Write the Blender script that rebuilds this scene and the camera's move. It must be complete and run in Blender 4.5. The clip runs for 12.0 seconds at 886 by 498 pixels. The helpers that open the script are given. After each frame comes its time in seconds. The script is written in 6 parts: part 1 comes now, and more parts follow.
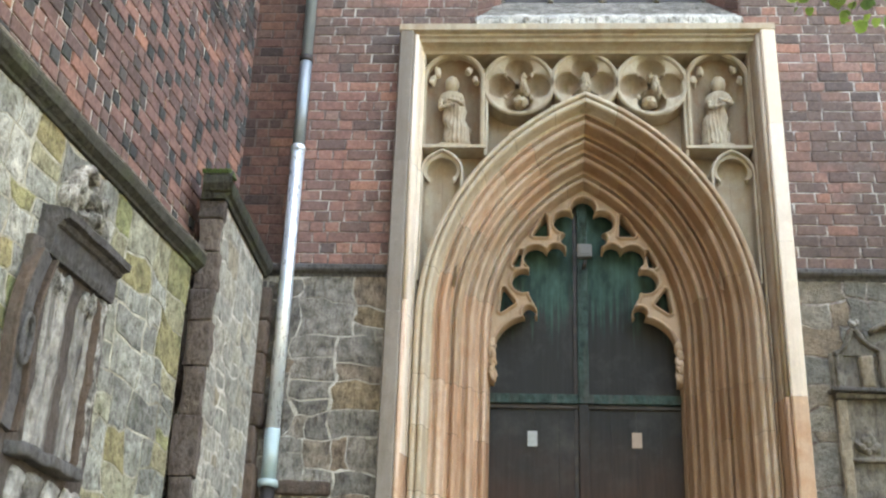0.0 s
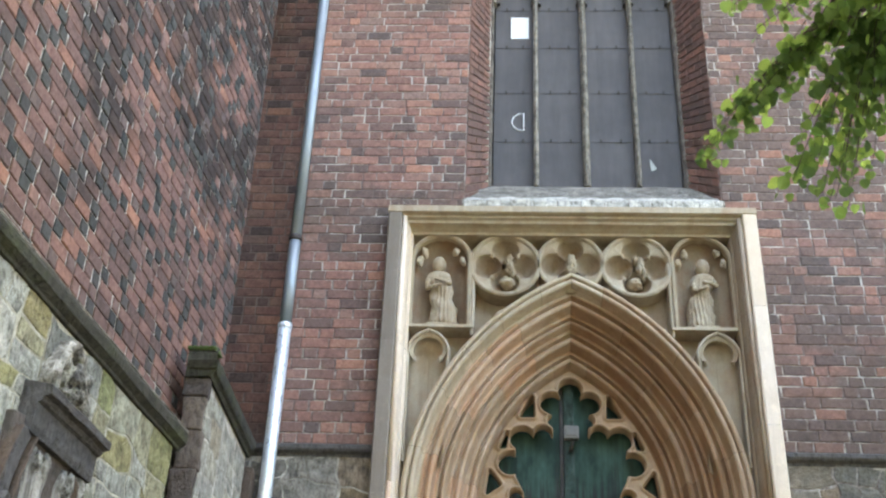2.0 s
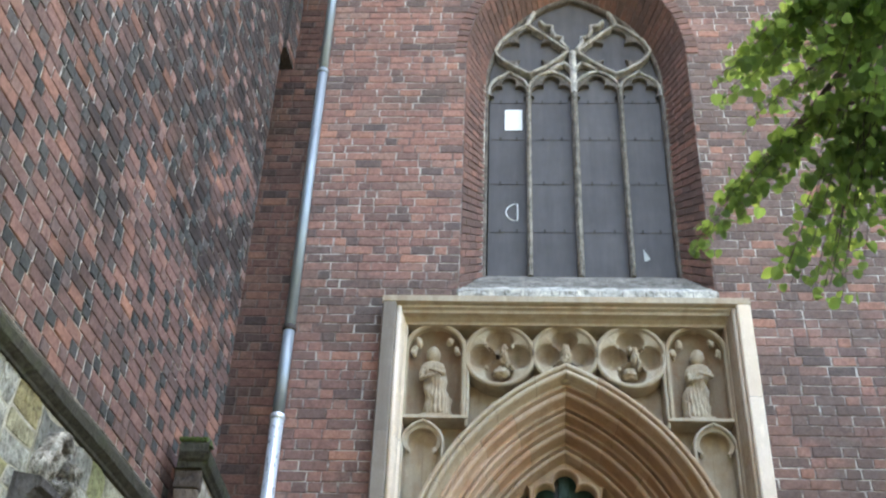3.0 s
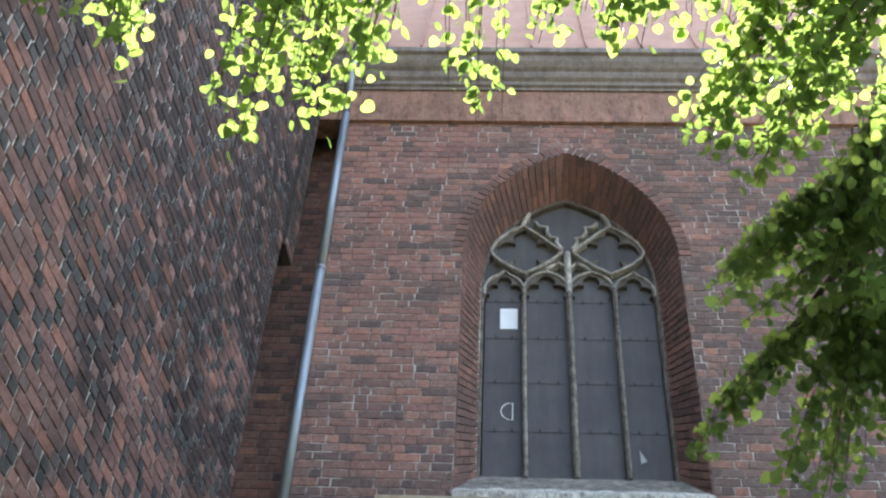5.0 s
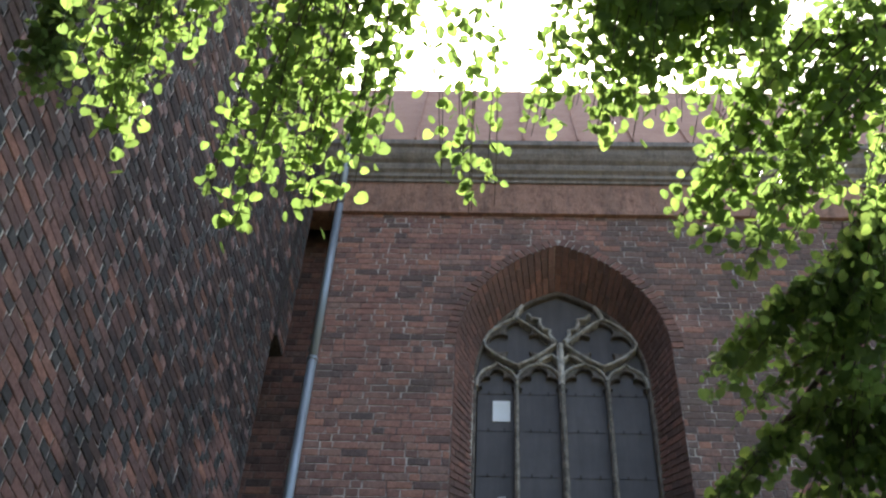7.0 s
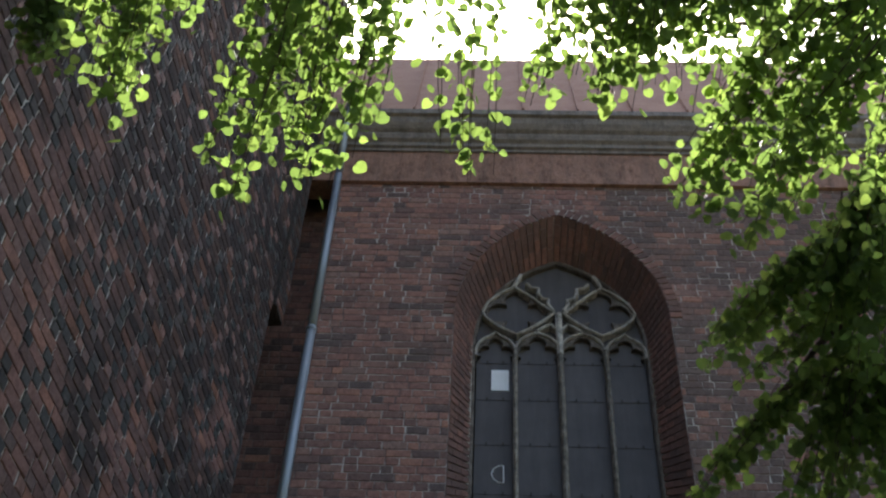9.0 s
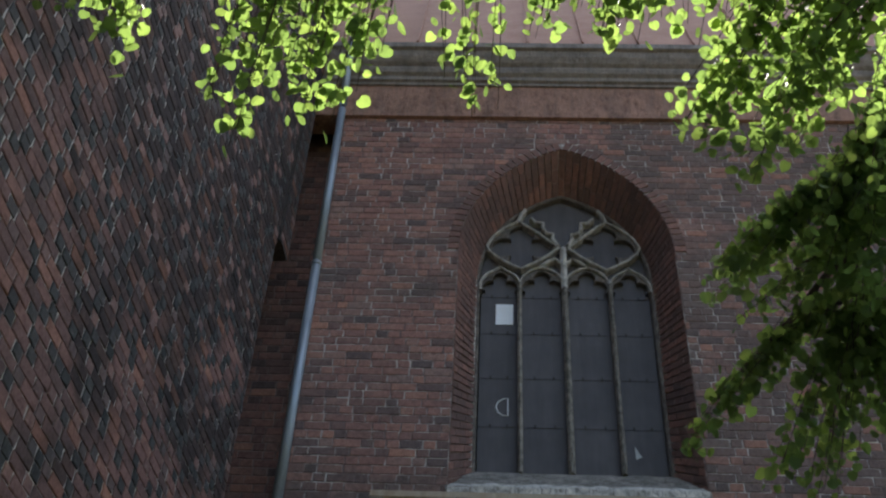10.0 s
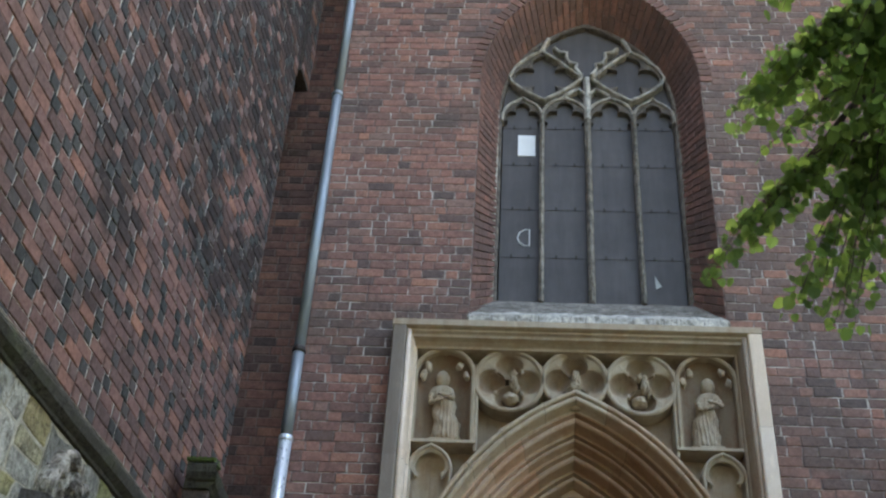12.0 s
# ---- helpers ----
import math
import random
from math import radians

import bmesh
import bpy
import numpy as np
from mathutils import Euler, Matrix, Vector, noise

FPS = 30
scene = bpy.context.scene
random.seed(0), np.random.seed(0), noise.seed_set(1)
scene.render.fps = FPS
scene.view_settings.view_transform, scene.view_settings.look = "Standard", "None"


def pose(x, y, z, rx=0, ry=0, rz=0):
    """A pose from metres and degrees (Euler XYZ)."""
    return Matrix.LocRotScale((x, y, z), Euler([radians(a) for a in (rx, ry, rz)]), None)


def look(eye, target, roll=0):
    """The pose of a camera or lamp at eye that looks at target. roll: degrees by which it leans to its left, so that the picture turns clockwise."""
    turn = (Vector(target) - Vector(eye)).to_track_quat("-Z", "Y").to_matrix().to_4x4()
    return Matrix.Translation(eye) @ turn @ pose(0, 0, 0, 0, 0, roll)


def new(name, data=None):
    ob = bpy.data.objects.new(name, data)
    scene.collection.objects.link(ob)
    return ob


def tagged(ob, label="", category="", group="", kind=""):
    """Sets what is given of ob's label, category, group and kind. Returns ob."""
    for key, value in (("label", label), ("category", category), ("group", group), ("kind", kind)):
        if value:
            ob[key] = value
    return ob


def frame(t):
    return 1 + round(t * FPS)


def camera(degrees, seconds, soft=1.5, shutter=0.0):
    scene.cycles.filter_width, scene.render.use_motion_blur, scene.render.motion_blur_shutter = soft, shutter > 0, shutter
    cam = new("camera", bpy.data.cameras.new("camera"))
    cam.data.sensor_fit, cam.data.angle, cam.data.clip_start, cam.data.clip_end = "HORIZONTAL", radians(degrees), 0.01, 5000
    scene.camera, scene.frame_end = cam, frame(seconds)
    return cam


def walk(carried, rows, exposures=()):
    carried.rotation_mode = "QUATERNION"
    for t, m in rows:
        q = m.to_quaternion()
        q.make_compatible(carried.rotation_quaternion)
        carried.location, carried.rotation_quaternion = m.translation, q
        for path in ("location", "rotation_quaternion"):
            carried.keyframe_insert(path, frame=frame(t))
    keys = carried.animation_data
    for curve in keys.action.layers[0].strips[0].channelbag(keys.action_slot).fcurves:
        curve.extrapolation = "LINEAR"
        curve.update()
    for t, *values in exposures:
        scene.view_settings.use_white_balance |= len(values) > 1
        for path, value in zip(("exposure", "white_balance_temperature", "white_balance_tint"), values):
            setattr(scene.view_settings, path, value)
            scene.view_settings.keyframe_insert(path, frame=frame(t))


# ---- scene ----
import collections

# The eye is the origin: x along the church wall, y towards it, z up. The churchyard lies 1.55 m below.
cam = camera(41.0, 12.0, soft=2.3)


def aim(yaw, pitch, roll):
    y, p = radians(yaw), radians(pitch)
    return look((0, 0, 0), (-math.sin(y) * math.cos(p), math.cos(y) * math.cos(p), math.sin(p)), roll)


TURNS = [
    (0, 3.93, 23.14, 2.05), (0.5, 3.71, 25.18, 2.06), (1, 3.65, 27.43, 2.21), (1.5, 3.59, 29.63, 2.24),
    (2, 3.58, 31.82, 2.45), (2.5, 3.50, 34.03, 2.45), (3, 3.47, 36.17, 2.46), (3.2, 3.52, 37.10, 2.60),
    (4.8, 4.02, 44.66, 3.50), (5, 3.82, 45.70, 3.51), (5.5, 3.77, 47.52, 3.54), (6, 3.89, 48.66, 3.72),
    (6.5, 3.81, 49.42, 3.75), (6.7, 3.76, 49.80, 3.72), (8.3, 3.62, 50.50, 3.65), (8.5, 3.60, 49.98, 3.63),
    (9, 3.48, 48.66, 3.57), (9.5, 3.40, 46.73, 3.45), (10, 3.51, 45.50, 3.44), (10.5, 3.62, 43.37, 3.43),
    (11, 3.80, 41.60, 3.59), (11.5, 3.91, 39.30, 3.75), (12, 4.23, 37.30, 3.88)]
EXPOSURES = [(0, 4.05, 7700, 9), (1.0, 3.93, 7500, 9), (3.0, 3.78, 6950, 8), (4.0, 3.42, 6750, 9), (5.0, 3.05, 6600, 9), (6.0, 2.58, 6500, 9), (8.5, 1.62, 6500, 9), (9.5, 1.5, 6500, 9), (10.5, 1.85, 6550, 9), (11.25, 2.25, 6650, 8), (12.0, 2.9, 6750, 7)]
walk(cam, [(t, aim(*a)) for t, *a in TURNS], exposures=EXPOSURES)

# ---- light: the sun stands just over the ridge, the walls are in open shade ----
SUN_AZ, SUN_EL = radians(-1.85), radians(59.7)
SUN = Vector((math.sin(SUN_AZ) * math.cos(SUN_EL), math.cos(SUN_AZ) * math.cos(SUN_EL), math.sin(SUN_EL)))
world = bpy.data.worlds.new("sky")
scene.world = world
world.use_nodes = True
wn = world.node_tree.nodes
sky = wn.new("ShaderNodeTexSky")
sky.sky_type, sky.sun_disc = "NISHITA", False
sky.sun_elevation, sky.sun_rotation = SUN_EL, SUN_AZ
sky.air_density, sky.dust_density, sky.ozone_density = 1.0, 4.0, 1.0
wn["Background"].inputs["Strength"].default_value = 0.15
world.node_tree.links.new(sky.outputs[0], wn["Background"].inputs["Color"])
sun = new("sun", bpy.data.lights.new("sun", "SUN"))
sun.data.energy, sun.data.angle, sun.data.color = 5.0, radians(0.53), (1.0, 0.95, 0.86)
sun.matrix_world = look(SUN * 60, (0, 0, 0))


# ---- materials ----
def mat(name, build):
    m = bpy.data.materials.new(name)
    m.use_nodes = True
    nt = m.node_tree
    build(nt, nt.nodes["Principled BSDF"], nt.nodes["Material Output"])
    return m


def nd(nt, kind, **values):
    n = nt.nodes.new("ShaderNode" + kind)
    for k, v in values.items():
        n.inputs[k.replace("_", " ")].default_value = v
    return n


def ramp(nt, fac, stops, smooth=True):
    n = nt.nodes.new("ShaderNodeValToRGB")
    el = n.color_ramp.elements
    while len(el) < len(stops):
        el.new(0.5)
    for e, (p, c) in zip(el, stops):
        e.position, e.color = p, (*c, 1) if len(c) == 3 else c
    if not smooth:
        n.color_ramp.interpolation = "CONSTANT"
    nt.links.new(fac, n.inputs[0])
    return n.outputs[0]


def mix(nt, fac, a, b, mode="MIX"):
    n = nt.nodes.new("ShaderNodeMix")
    n.data_type, n.blend_type = "RGBA", mode
    for sock, v in ((n.inputs[0], fac), (n.inputs[6], a), (n.inputs[7], b)):
        if isinstance(v, bpy.types.NodeSocket):
            nt.links.new(v, sock)
        else:
            sock.default_value = v if not isinstance(v, tuple) else (*v, 1)
    return n.outputs[2]


def coords(nt, world_space=True, scale=(1, 1, 1)):
    c = nt.nodes.new("ShaderNodeNewGeometry" if world_space else "ShaderNodeTexCoord")
    m = nd(nt, "Mapping")
    m.inputs["Scale"].default_value = scale
    nt.links.new(c.outputs["Position" if world_space else "Object"], m.inputs[0])
    return m.outputs[0]


def noise_tex(nt, vec, scale, detail=4, rough=0.6):
    n = nd(nt, "TexNoise", Scale=scale, Detail=detail, Roughness=rough)
    nt.links.new(vec, n.inputs["Vector"])
    return n.outputs["Fac"]


def bump(nt, bsdf, height, strength, distance):
    b = nd(nt, "Bump", Strength=strength, Distance=distance)
    nt.links.new(height, b.inputs["Height"])
    nt.links.new(b.outputs[0], bsdf.inputs["Normal"])


def piece_random(nt):
    """One random number a piece, for pieces that are objects and for islands of a joined mesh."""
    o, g, a = nt.nodes.new("ShaderNodeObjectInfo"), nt.nodes.new("ShaderNodeNewGeometry"), nt.nodes.new("ShaderNodeMath")
    nt.links.new(o.outputs["Random"], a.inputs[0])
    nt.links.new(g.outputs["Random Per Island"], a.inputs[1])
    w = nt.nodes.new("ShaderNodeTexWhiteNoise")
    w.noise_dimensions = "1D"
    nt.links.new(a.outputs[0], w.inputs["W"])
    return w.outputs["Value"]


def brick_mat(stops, rough=0.85, spec=0.3, zone=None, soot_amount=0.42, later=0.0, height_shade=0.0):
    def build(nt, b, out):
        v = coords(nt)
        rnd = piece_random(nt)
        col = ramp(nt, rnd, stops)
        big = noise_tex(nt, v, 1.3, 3)
        if zone:                                         # whole stretches burnt darker than others
            where = noise_tex(nt, coords(nt, True, (1, 1, 1.5)), 0.75, 3, 0.55)
            if later:                                    # the darker bricks grow commoner along the wall
                sep, grow = nt.nodes.new("ShaderNodeSeparateXYZ"), nd(nt, "Math")
                grow.operation = "MULTIPLY_ADD"
                nt.links.new(v, sep.inputs[0])
                nt.links.new(sep.outputs["X"], grow.inputs[0])
                grow.inputs[1].default_value = later
                nt.links.new(where, grow.inputs[2])
                where = grow.outputs[0]
            if height_shade:                                   # share rises with height, putting the upper wall's shade into the colour
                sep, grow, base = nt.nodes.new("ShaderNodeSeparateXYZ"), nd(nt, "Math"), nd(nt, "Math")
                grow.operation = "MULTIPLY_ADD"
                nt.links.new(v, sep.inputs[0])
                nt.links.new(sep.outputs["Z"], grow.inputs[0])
                grow.inputs[1].default_value = height_shade
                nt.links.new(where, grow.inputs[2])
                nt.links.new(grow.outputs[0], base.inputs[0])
                base.inputs[1].default_value = -5.7 * height_shade
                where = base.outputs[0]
            col = mix(nt, ramp(nt, where, [(0.45, (0, 0, 0)), (0.58, (0.95, 0.95, 0.95))]), col, ramp(nt, rnd, zone))
        fine = noise_tex(nt, v, 38, 5, 0.7)
        blotch = noise_tex(nt, v, 14, 4, 0.65)
        col = mix(nt, ramp(nt, fine, [(0.35, (0, 0, 0)), (0.75, (1, 1, 1))]), mix(nt, 1.0, col, (0.62, 0.58, 0.56), "MULTIPLY"), col)
        col = mix(nt, ramp(nt, blotch, [(0.35, (0.55, 0.55, 0.55)), (0.55, (0, 0, 0))]), col, mix(nt, 1.0, col, (0.5, 0.5, 0.52), "MULTIPLY"))
        soot = ramp(nt, big, [(0.42, (0, 0, 0)), (0.72, (1, 1, 1))])
        col = mix(nt, mix(nt, 1.0, soot, (soot_amount,) * 3, "MULTIPLY"), col, (0.075, 0.062, 0.06))
        lime = ramp(nt, noise_tex(nt, v, 7, 4, 0.75), [(0.66, (0, 0, 0)), (0.8, (0.5, 0.5, 0.5))])
        col = mix(nt, lime, col, (0.36, 0.3, 0.27))
        nt.links.new(col, b.inputs["Base Color"])
        b.inputs["Roughness"].default_value, b.inputs["Specular IOR Level"].default_value = rough, spec
        bump(nt, b, fine, 0.7, 0.006)
    return build


def mortar_mat(pale, dark, lo=0.42, hi=0.58, scale=3.2):
    """Lime joints, washed out and sooty in places."""
    def build(nt, b, out):
        v = coords(nt)
        n, f = noise_tex(nt, v, scale, 6, 0.75), noise_tex(nt, v, 60, 4, 0.7)
        col = mix(nt, ramp(nt, n, [(lo, (0, 0, 0)), (hi, (1, 1, 1))]), dark, pale)
        nt.links.new(mix(nt, ramp(nt, f, [(0.35, (0.4, 0.4, 0.4)), (0.6, (0, 0, 0))]), col, mix(nt, 1.0, col, (0.5, 0.48, 0.45), "MULTIPLY")), b.inputs["Base Color"])
        b.inputs["Roughness"].default_value, b.inputs["Specular IOR Level"].default_value = 0.95, 0.15
        bump(nt, b, f, 0.6, 0.005)
    return build


def stone_mat(stops, scale=9.0, rough=0.9, moss=0.0, dark=0.3, streak=0.0, speck=0.45, pit=0.75, bed=0.45):
    def build(nt, b, out):
        v = coords(nt)
        col = ramp(nt, piece_random(nt), stops)
        mid, fine = noise_tex(nt, v, scale, 5, 0.65), noise_tex(nt, v, scale * 7, 4, 0.7)
        col = mix(nt, ramp(nt, mid, [(0.32, (1, 1, 1)), (0.62, (0, 0, 0))]), col, mix(nt, 1.0, col, (1 - dark,) * 3, "MULTIPLY"))
        pits = noise_tex(nt, coords(nt, True, (1, 1, bed)), scale * 3.2, 5, 0.75)
        col = mix(nt, ramp(nt, pits, [(0.36, (pit,) * 3), (0.52, (0, 0, 0))]), col, mix(nt, 1.0, col, (0.4, 0.38, 0.36), "MULTIPLY"))
        col = mix(nt, ramp(nt, fine, [(0.5, (0, 0, 0)), (0.8, (speck,) * 3)]), col, mix(nt, 1.0, col, (1.9, 1.9, 1.8), "MULTIPLY"))
        if streak:
            s = noise_tex(nt, coords(nt, True, (9, 9, 0.8)), 1.0, 5, 0.7)
            col = mix(nt, ramp(nt, s, [(0.48, (0, 0, 0)), (0.62, (streak,) * 3)]), col, (0.10, 0.088, 0.075))
        if moss:
            g = noise_tex(nt, v, 2.3, 4, 0.7)
            col = mix(nt, ramp(nt, g, [(0.5, (0, 0, 0)), (0.7, (moss,) * 3)]), col, (0.11, 0.13, 0.045))
        nt.links.new(col, b.inputs["Base Color"])
        b.inputs["Roughness"].default_value, b.inputs["Specular IOR Level"].default_value = rough, 0.25
        h = nd(nt, "Math")
        h.operation = "ADD"
        nt.links.new(mid, h.inputs[0])
        nt.links.new(pits, h.inputs[1])
        bump(nt, b, h.outputs[0], 0.9, 0.035)
    return build


def metal_mat(a, c, rough, metallic, scale=6.0, grain=(1, 1, 1)):
    def build(nt, b, out):
        v = coords(nt, True, grain)
        n, f = noise_tex(nt, v, scale, 5, 0.65), noise_tex(nt, v, scale * 9, 3)
        nt.links.new(mix(nt, ramp(nt, n, [(0.35, (0, 0, 0)), (0.65, (1, 1, 1))]), a, c), b.inputs["Base Color"])
        nt.links.new(ramp(nt, f, [(0.2, (rough * 0.7,) * 3), (0.8, (min(1, rough * 1.35),) * 3)]), b.inputs["Roughness"])
        b.inputs["Metallic"].default_value = metallic
        bump(nt, b, n, 0.25, 0.004)
    return build


def sandstone(a, c, stain, stain_amount=0.5):
    """Carved sandstone: blocks of slightly different tone, ochre and soot stains."""
    def build(nt, b, out):
        v = coords(nt)
        tone = ramp(nt, piece_random(nt), [(0.1, a), (0.9, c)])
        mid, fine = noise_tex(nt, v, 4.5, 5, 0.65), noise_tex(nt, v, 70, 4, 0.7)
        col = mix(nt, ramp(nt, mid, [(0.45, (0, 0, 0)), (0.72, (stain_amount,) * 3)]), tone, stain)
        s = noise_tex(nt, coords(nt, True, (9, 9, 0.8)), 1.0, 5, 0.65)
        col = mix(nt, ramp(nt, s, [(0.5, (0, 0, 0)), (0.75, (0.5, 0.5, 0.5))]), col, mix(nt, 1.0, col, (0.5, 0.44, 0.38), "MULTIPLY"))
        pale = noise_tex(nt, coords(nt, True, (1, 1, 0.5)), 11, 5, 0.7)
        col = mix(nt, ramp(nt, pale, [(0.56, (0, 0, 0)), (0.74, (0.6, 0.6, 0.6))]), col, mix(nt, 1.0, col, (1.45, 1.45, 1.4), "MULTIPLY"))
        col = mix(nt, ramp(nt, fine, [(0.3, (0.35, 0.35, 0.35)), (0.6, (0, 0, 0))]), col, mix(nt, 1.0, col, (0.6, 0.55, 0.5), "MULTIPLY"))
        nt.links.new(col, b.inputs["Base Color"])
        b.inputs["Roughness"].default_value, b.inputs["Specular IOR Level"].default_value = 0.85, 0.25
        h = nd(nt, "Math")
        h.operation = "ADD"
        nt.links.new(fine, h.inputs[0])
        nt.links.new(pale, h.inputs[1])
        bump(nt, b, h.outputs[0], 0.5, 0.006)
    return build


M = {}
M["brick"] = mat("old_brick", brick_mat([(0.0, (0.175, 0.13, 0.115)), (0.22, (0.28, 0.168, 0.137)), (0.5, (0.385, 0.203, 0.158)), (0.75, (0.45, 0.24, 0.182)), (0.88, (0.36, 0.235, 0.19)), (0.96, (0.47, 0.245, 0.178)), (1.0, (0.56, 0.28, 0.19))],
                                         0.88, 0.2, [(0.0, (0.15, 0.115, 0.097)), (0.35, (0.215, 0.147, 0.119)), (0.6, (0.20, 0.155, 0.13)), (0.82, (0.29, 0.172, 0.132)), (1.0, (0.39, 0.205, 0.145))], 0.28, 0.055))
# dark set grows with height: the upper wall's shade is in the bricks
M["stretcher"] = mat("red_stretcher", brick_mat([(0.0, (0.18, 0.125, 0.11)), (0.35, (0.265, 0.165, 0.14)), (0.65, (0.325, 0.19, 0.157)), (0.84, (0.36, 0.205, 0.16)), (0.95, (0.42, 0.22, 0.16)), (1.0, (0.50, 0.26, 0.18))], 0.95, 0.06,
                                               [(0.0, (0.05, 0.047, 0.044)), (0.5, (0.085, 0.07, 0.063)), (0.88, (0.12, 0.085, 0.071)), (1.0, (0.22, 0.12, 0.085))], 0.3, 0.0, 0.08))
M["header"] = mat("glazed_header", brick_mat([(0.0, (0.06, 0.066, 0.062)), (0.5, (0.105, 0.106, 0.097)), (0.68, (0.15, 0.125, 0.11)), (0.8, (0.26, 0.17, 0.145)), (1.0, (0.36, 0.21, 0.165))], 0.8, 0.12))
M["reveal"] = mat("muted_reveal_brick", brick_mat([(0.0, (0.20, 0.125, 0.10)), (0.5, (0.27, 0.155, 0.122)), (1.0, (0.36, 0.19, 0.142))], 0.9, 0.15, None, 0.5))
M["mortar_wall"] = mat("washed_pointing", mortar_mat((0.62, 0.57, 0.49), (0.15, 0.12, 0.105), 0.45, 0.60, 5.0))
M["mortar"] = mat("lime_mortar", mortar_mat((0.58, 0.52, 0.45), (0.155, 0.115, 0.10), 0.455, 0.60, 2.6))
M["recess"] = mat("dull_red_joint", mortar_mat((0.30, 0.22, 0.185), (0.17, 0.12, 0.10)))
M["rubble"] = mat("grey_rubble", stone_mat([(0, (0.23, 0.205, 0.175)), (0.5, (0.35, 0.315, 0.265)), (0.78, (0.36, 0.29, 0.22)), (0.92, (0.32, 0.23, 0.155)), (1, (0.50, 0.39, 0.23))], dark=0.6, streak=0.12, pit=0.9, bed=0.4))
M["rubble_moss"] = mat("mossy_rubble", stone_mat([(0, (0.29, 0.28, 0.24)), (0.35, (0.44, 0.43, 0.365)), (0.6, (0.60, 0.575, 0.48)), (0.74, (0.46, 0.43, 0.29)), (0.88, (0.43, 0.35, 0.18)), (1, (0.34, 0.35, 0.165))], dark=0.6, moss=0.35, streak=0.12, pit=0.9, bed=0.8))
M["rubble_pier"] = mat("pier_rubble", stone_mat([(0, (0.38, 0.36, 0.30)), (0.5, (0.52, 0.485, 0.40)), (0.85, (0.57, 0.52, 0.40)), (1, (0.46, 0.38, 0.26))], dark=0.5, moss=0.12, streak=0.1, pit=0.85, bed=0.45))
M["rubble_dull"] = mat("dull_rubble", stone_mat([(0, (0.20, 0.185, 0.155)), (0.6, (0.30, 0.275, 0.225)), (0.85, (0.30, 0.235, 0.165)), (1, (0.29, 0.215, 0.145))], dark=0.4, streak=0.12, pit=0.6, bed=1.2))
M["pointing"] = mat("pale_lime_pointing", mortar_mat((0.68, 0.62, 0.52), (0.22, 0.19, 0.15), 0.37, 0.60, 3.6))
M["mortar_moss"] = mat("mossy_joint", mortar_mat((0.62, 0.57, 0.45), (0.22, 0.20, 0.145), 0.40, 0.66, 4.0))
M["crest"] = mat("crumbling_carving", stone_mat([(0, (0.50, 0.465, 0.40)), (1, (0.56, 0.52, 0.45))], 13, dark=0.9, streak=0.6, pit=1.0))
M["tablet"] = mat("brown_tablet_stone", stone_mat([(0, (0.20, 0.175, 0.14)), (1, (0.25, 0.215, 0.17))], 5, dark=0.5, streak=0.35))
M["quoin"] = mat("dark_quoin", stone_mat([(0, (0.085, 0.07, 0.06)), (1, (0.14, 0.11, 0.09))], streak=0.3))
M["quoin_brown"] = mat("brown_quoin", stone_mat([(0, (0.105, 0.083, 0.07)), (0.6, (0.17, 0.13, 0.105)), (1, (0.22, 0.17, 0.135))], streak=0.3, pit=0.9))
M["coping"] = mat("mossy_coping", stone_mat([(0, (0.055, 0.052, 0.038)), (1, (0.075, 0.07, 0.05))], moss=0.45, streak=0.3, speck=0.35))
M["string"] = mat("grey_string_course", stone_mat([(0, (0.11, 0.10, 0.095)), (1, (0.14, 0.13, 0.12))], streak=0.3))
M["lead_white"] = mat("limed_sill", stone_mat([(0, (0.74, 0.69, 0.58)), (1, (0.82, 0.77, 0.66))], 11, dark=0.6, streak=0.25, pit=0.85))
M["epitaph"] = mat("weathered_carving", stone_mat([(0, (0.36, 0.33, 0.285)), (1, (0.50, 0.465, 0.41))], 5, dark=0.6, streak=0.85, pit=0.8))
M["sand"] = mat("cream_sandstone", sandstone((0.441, 0.307, 0.196), (0.536, 0.395, 0.274), (0.40, 0.225, 0.11), 0.65))
# lit-left and dim-right tones of the portal stones
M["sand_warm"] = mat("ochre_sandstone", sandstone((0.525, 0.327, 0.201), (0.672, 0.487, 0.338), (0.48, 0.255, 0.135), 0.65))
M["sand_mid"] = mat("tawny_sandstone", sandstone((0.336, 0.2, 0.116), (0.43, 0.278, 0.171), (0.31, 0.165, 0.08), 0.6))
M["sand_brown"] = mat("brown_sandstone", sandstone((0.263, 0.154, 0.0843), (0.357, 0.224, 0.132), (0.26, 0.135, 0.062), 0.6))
M["sand_hood"] = mat("hood_sandstone", sandstone((0.50, 0.405, 0.28), (0.60, 0.50, 0.37), (0.46, 0.31, 0.18), 0.5))
# rust stain with the niche's shade mixed into its tone
M["sand_rust_dim"] = mat("rust_and_shade_sandstone", sandstone((0.26, 0.185, 0.12), (0.33, 0.245, 0.165), (0.25, 0.12, 0.06), 0.85))
M["joint"] = mat("portal_joint", mortar_mat((0.22, 0.17, 0.12), (0.10, 0.075, 0.055)))
M["sill"] = mat("grey_sill_stone", stone_mat([(0, (0.27, 0.24, 0.195)), (1, (0.33, 0.295, 0.24))], 6, dark=0.6, streak=0.4, pit=0.9))
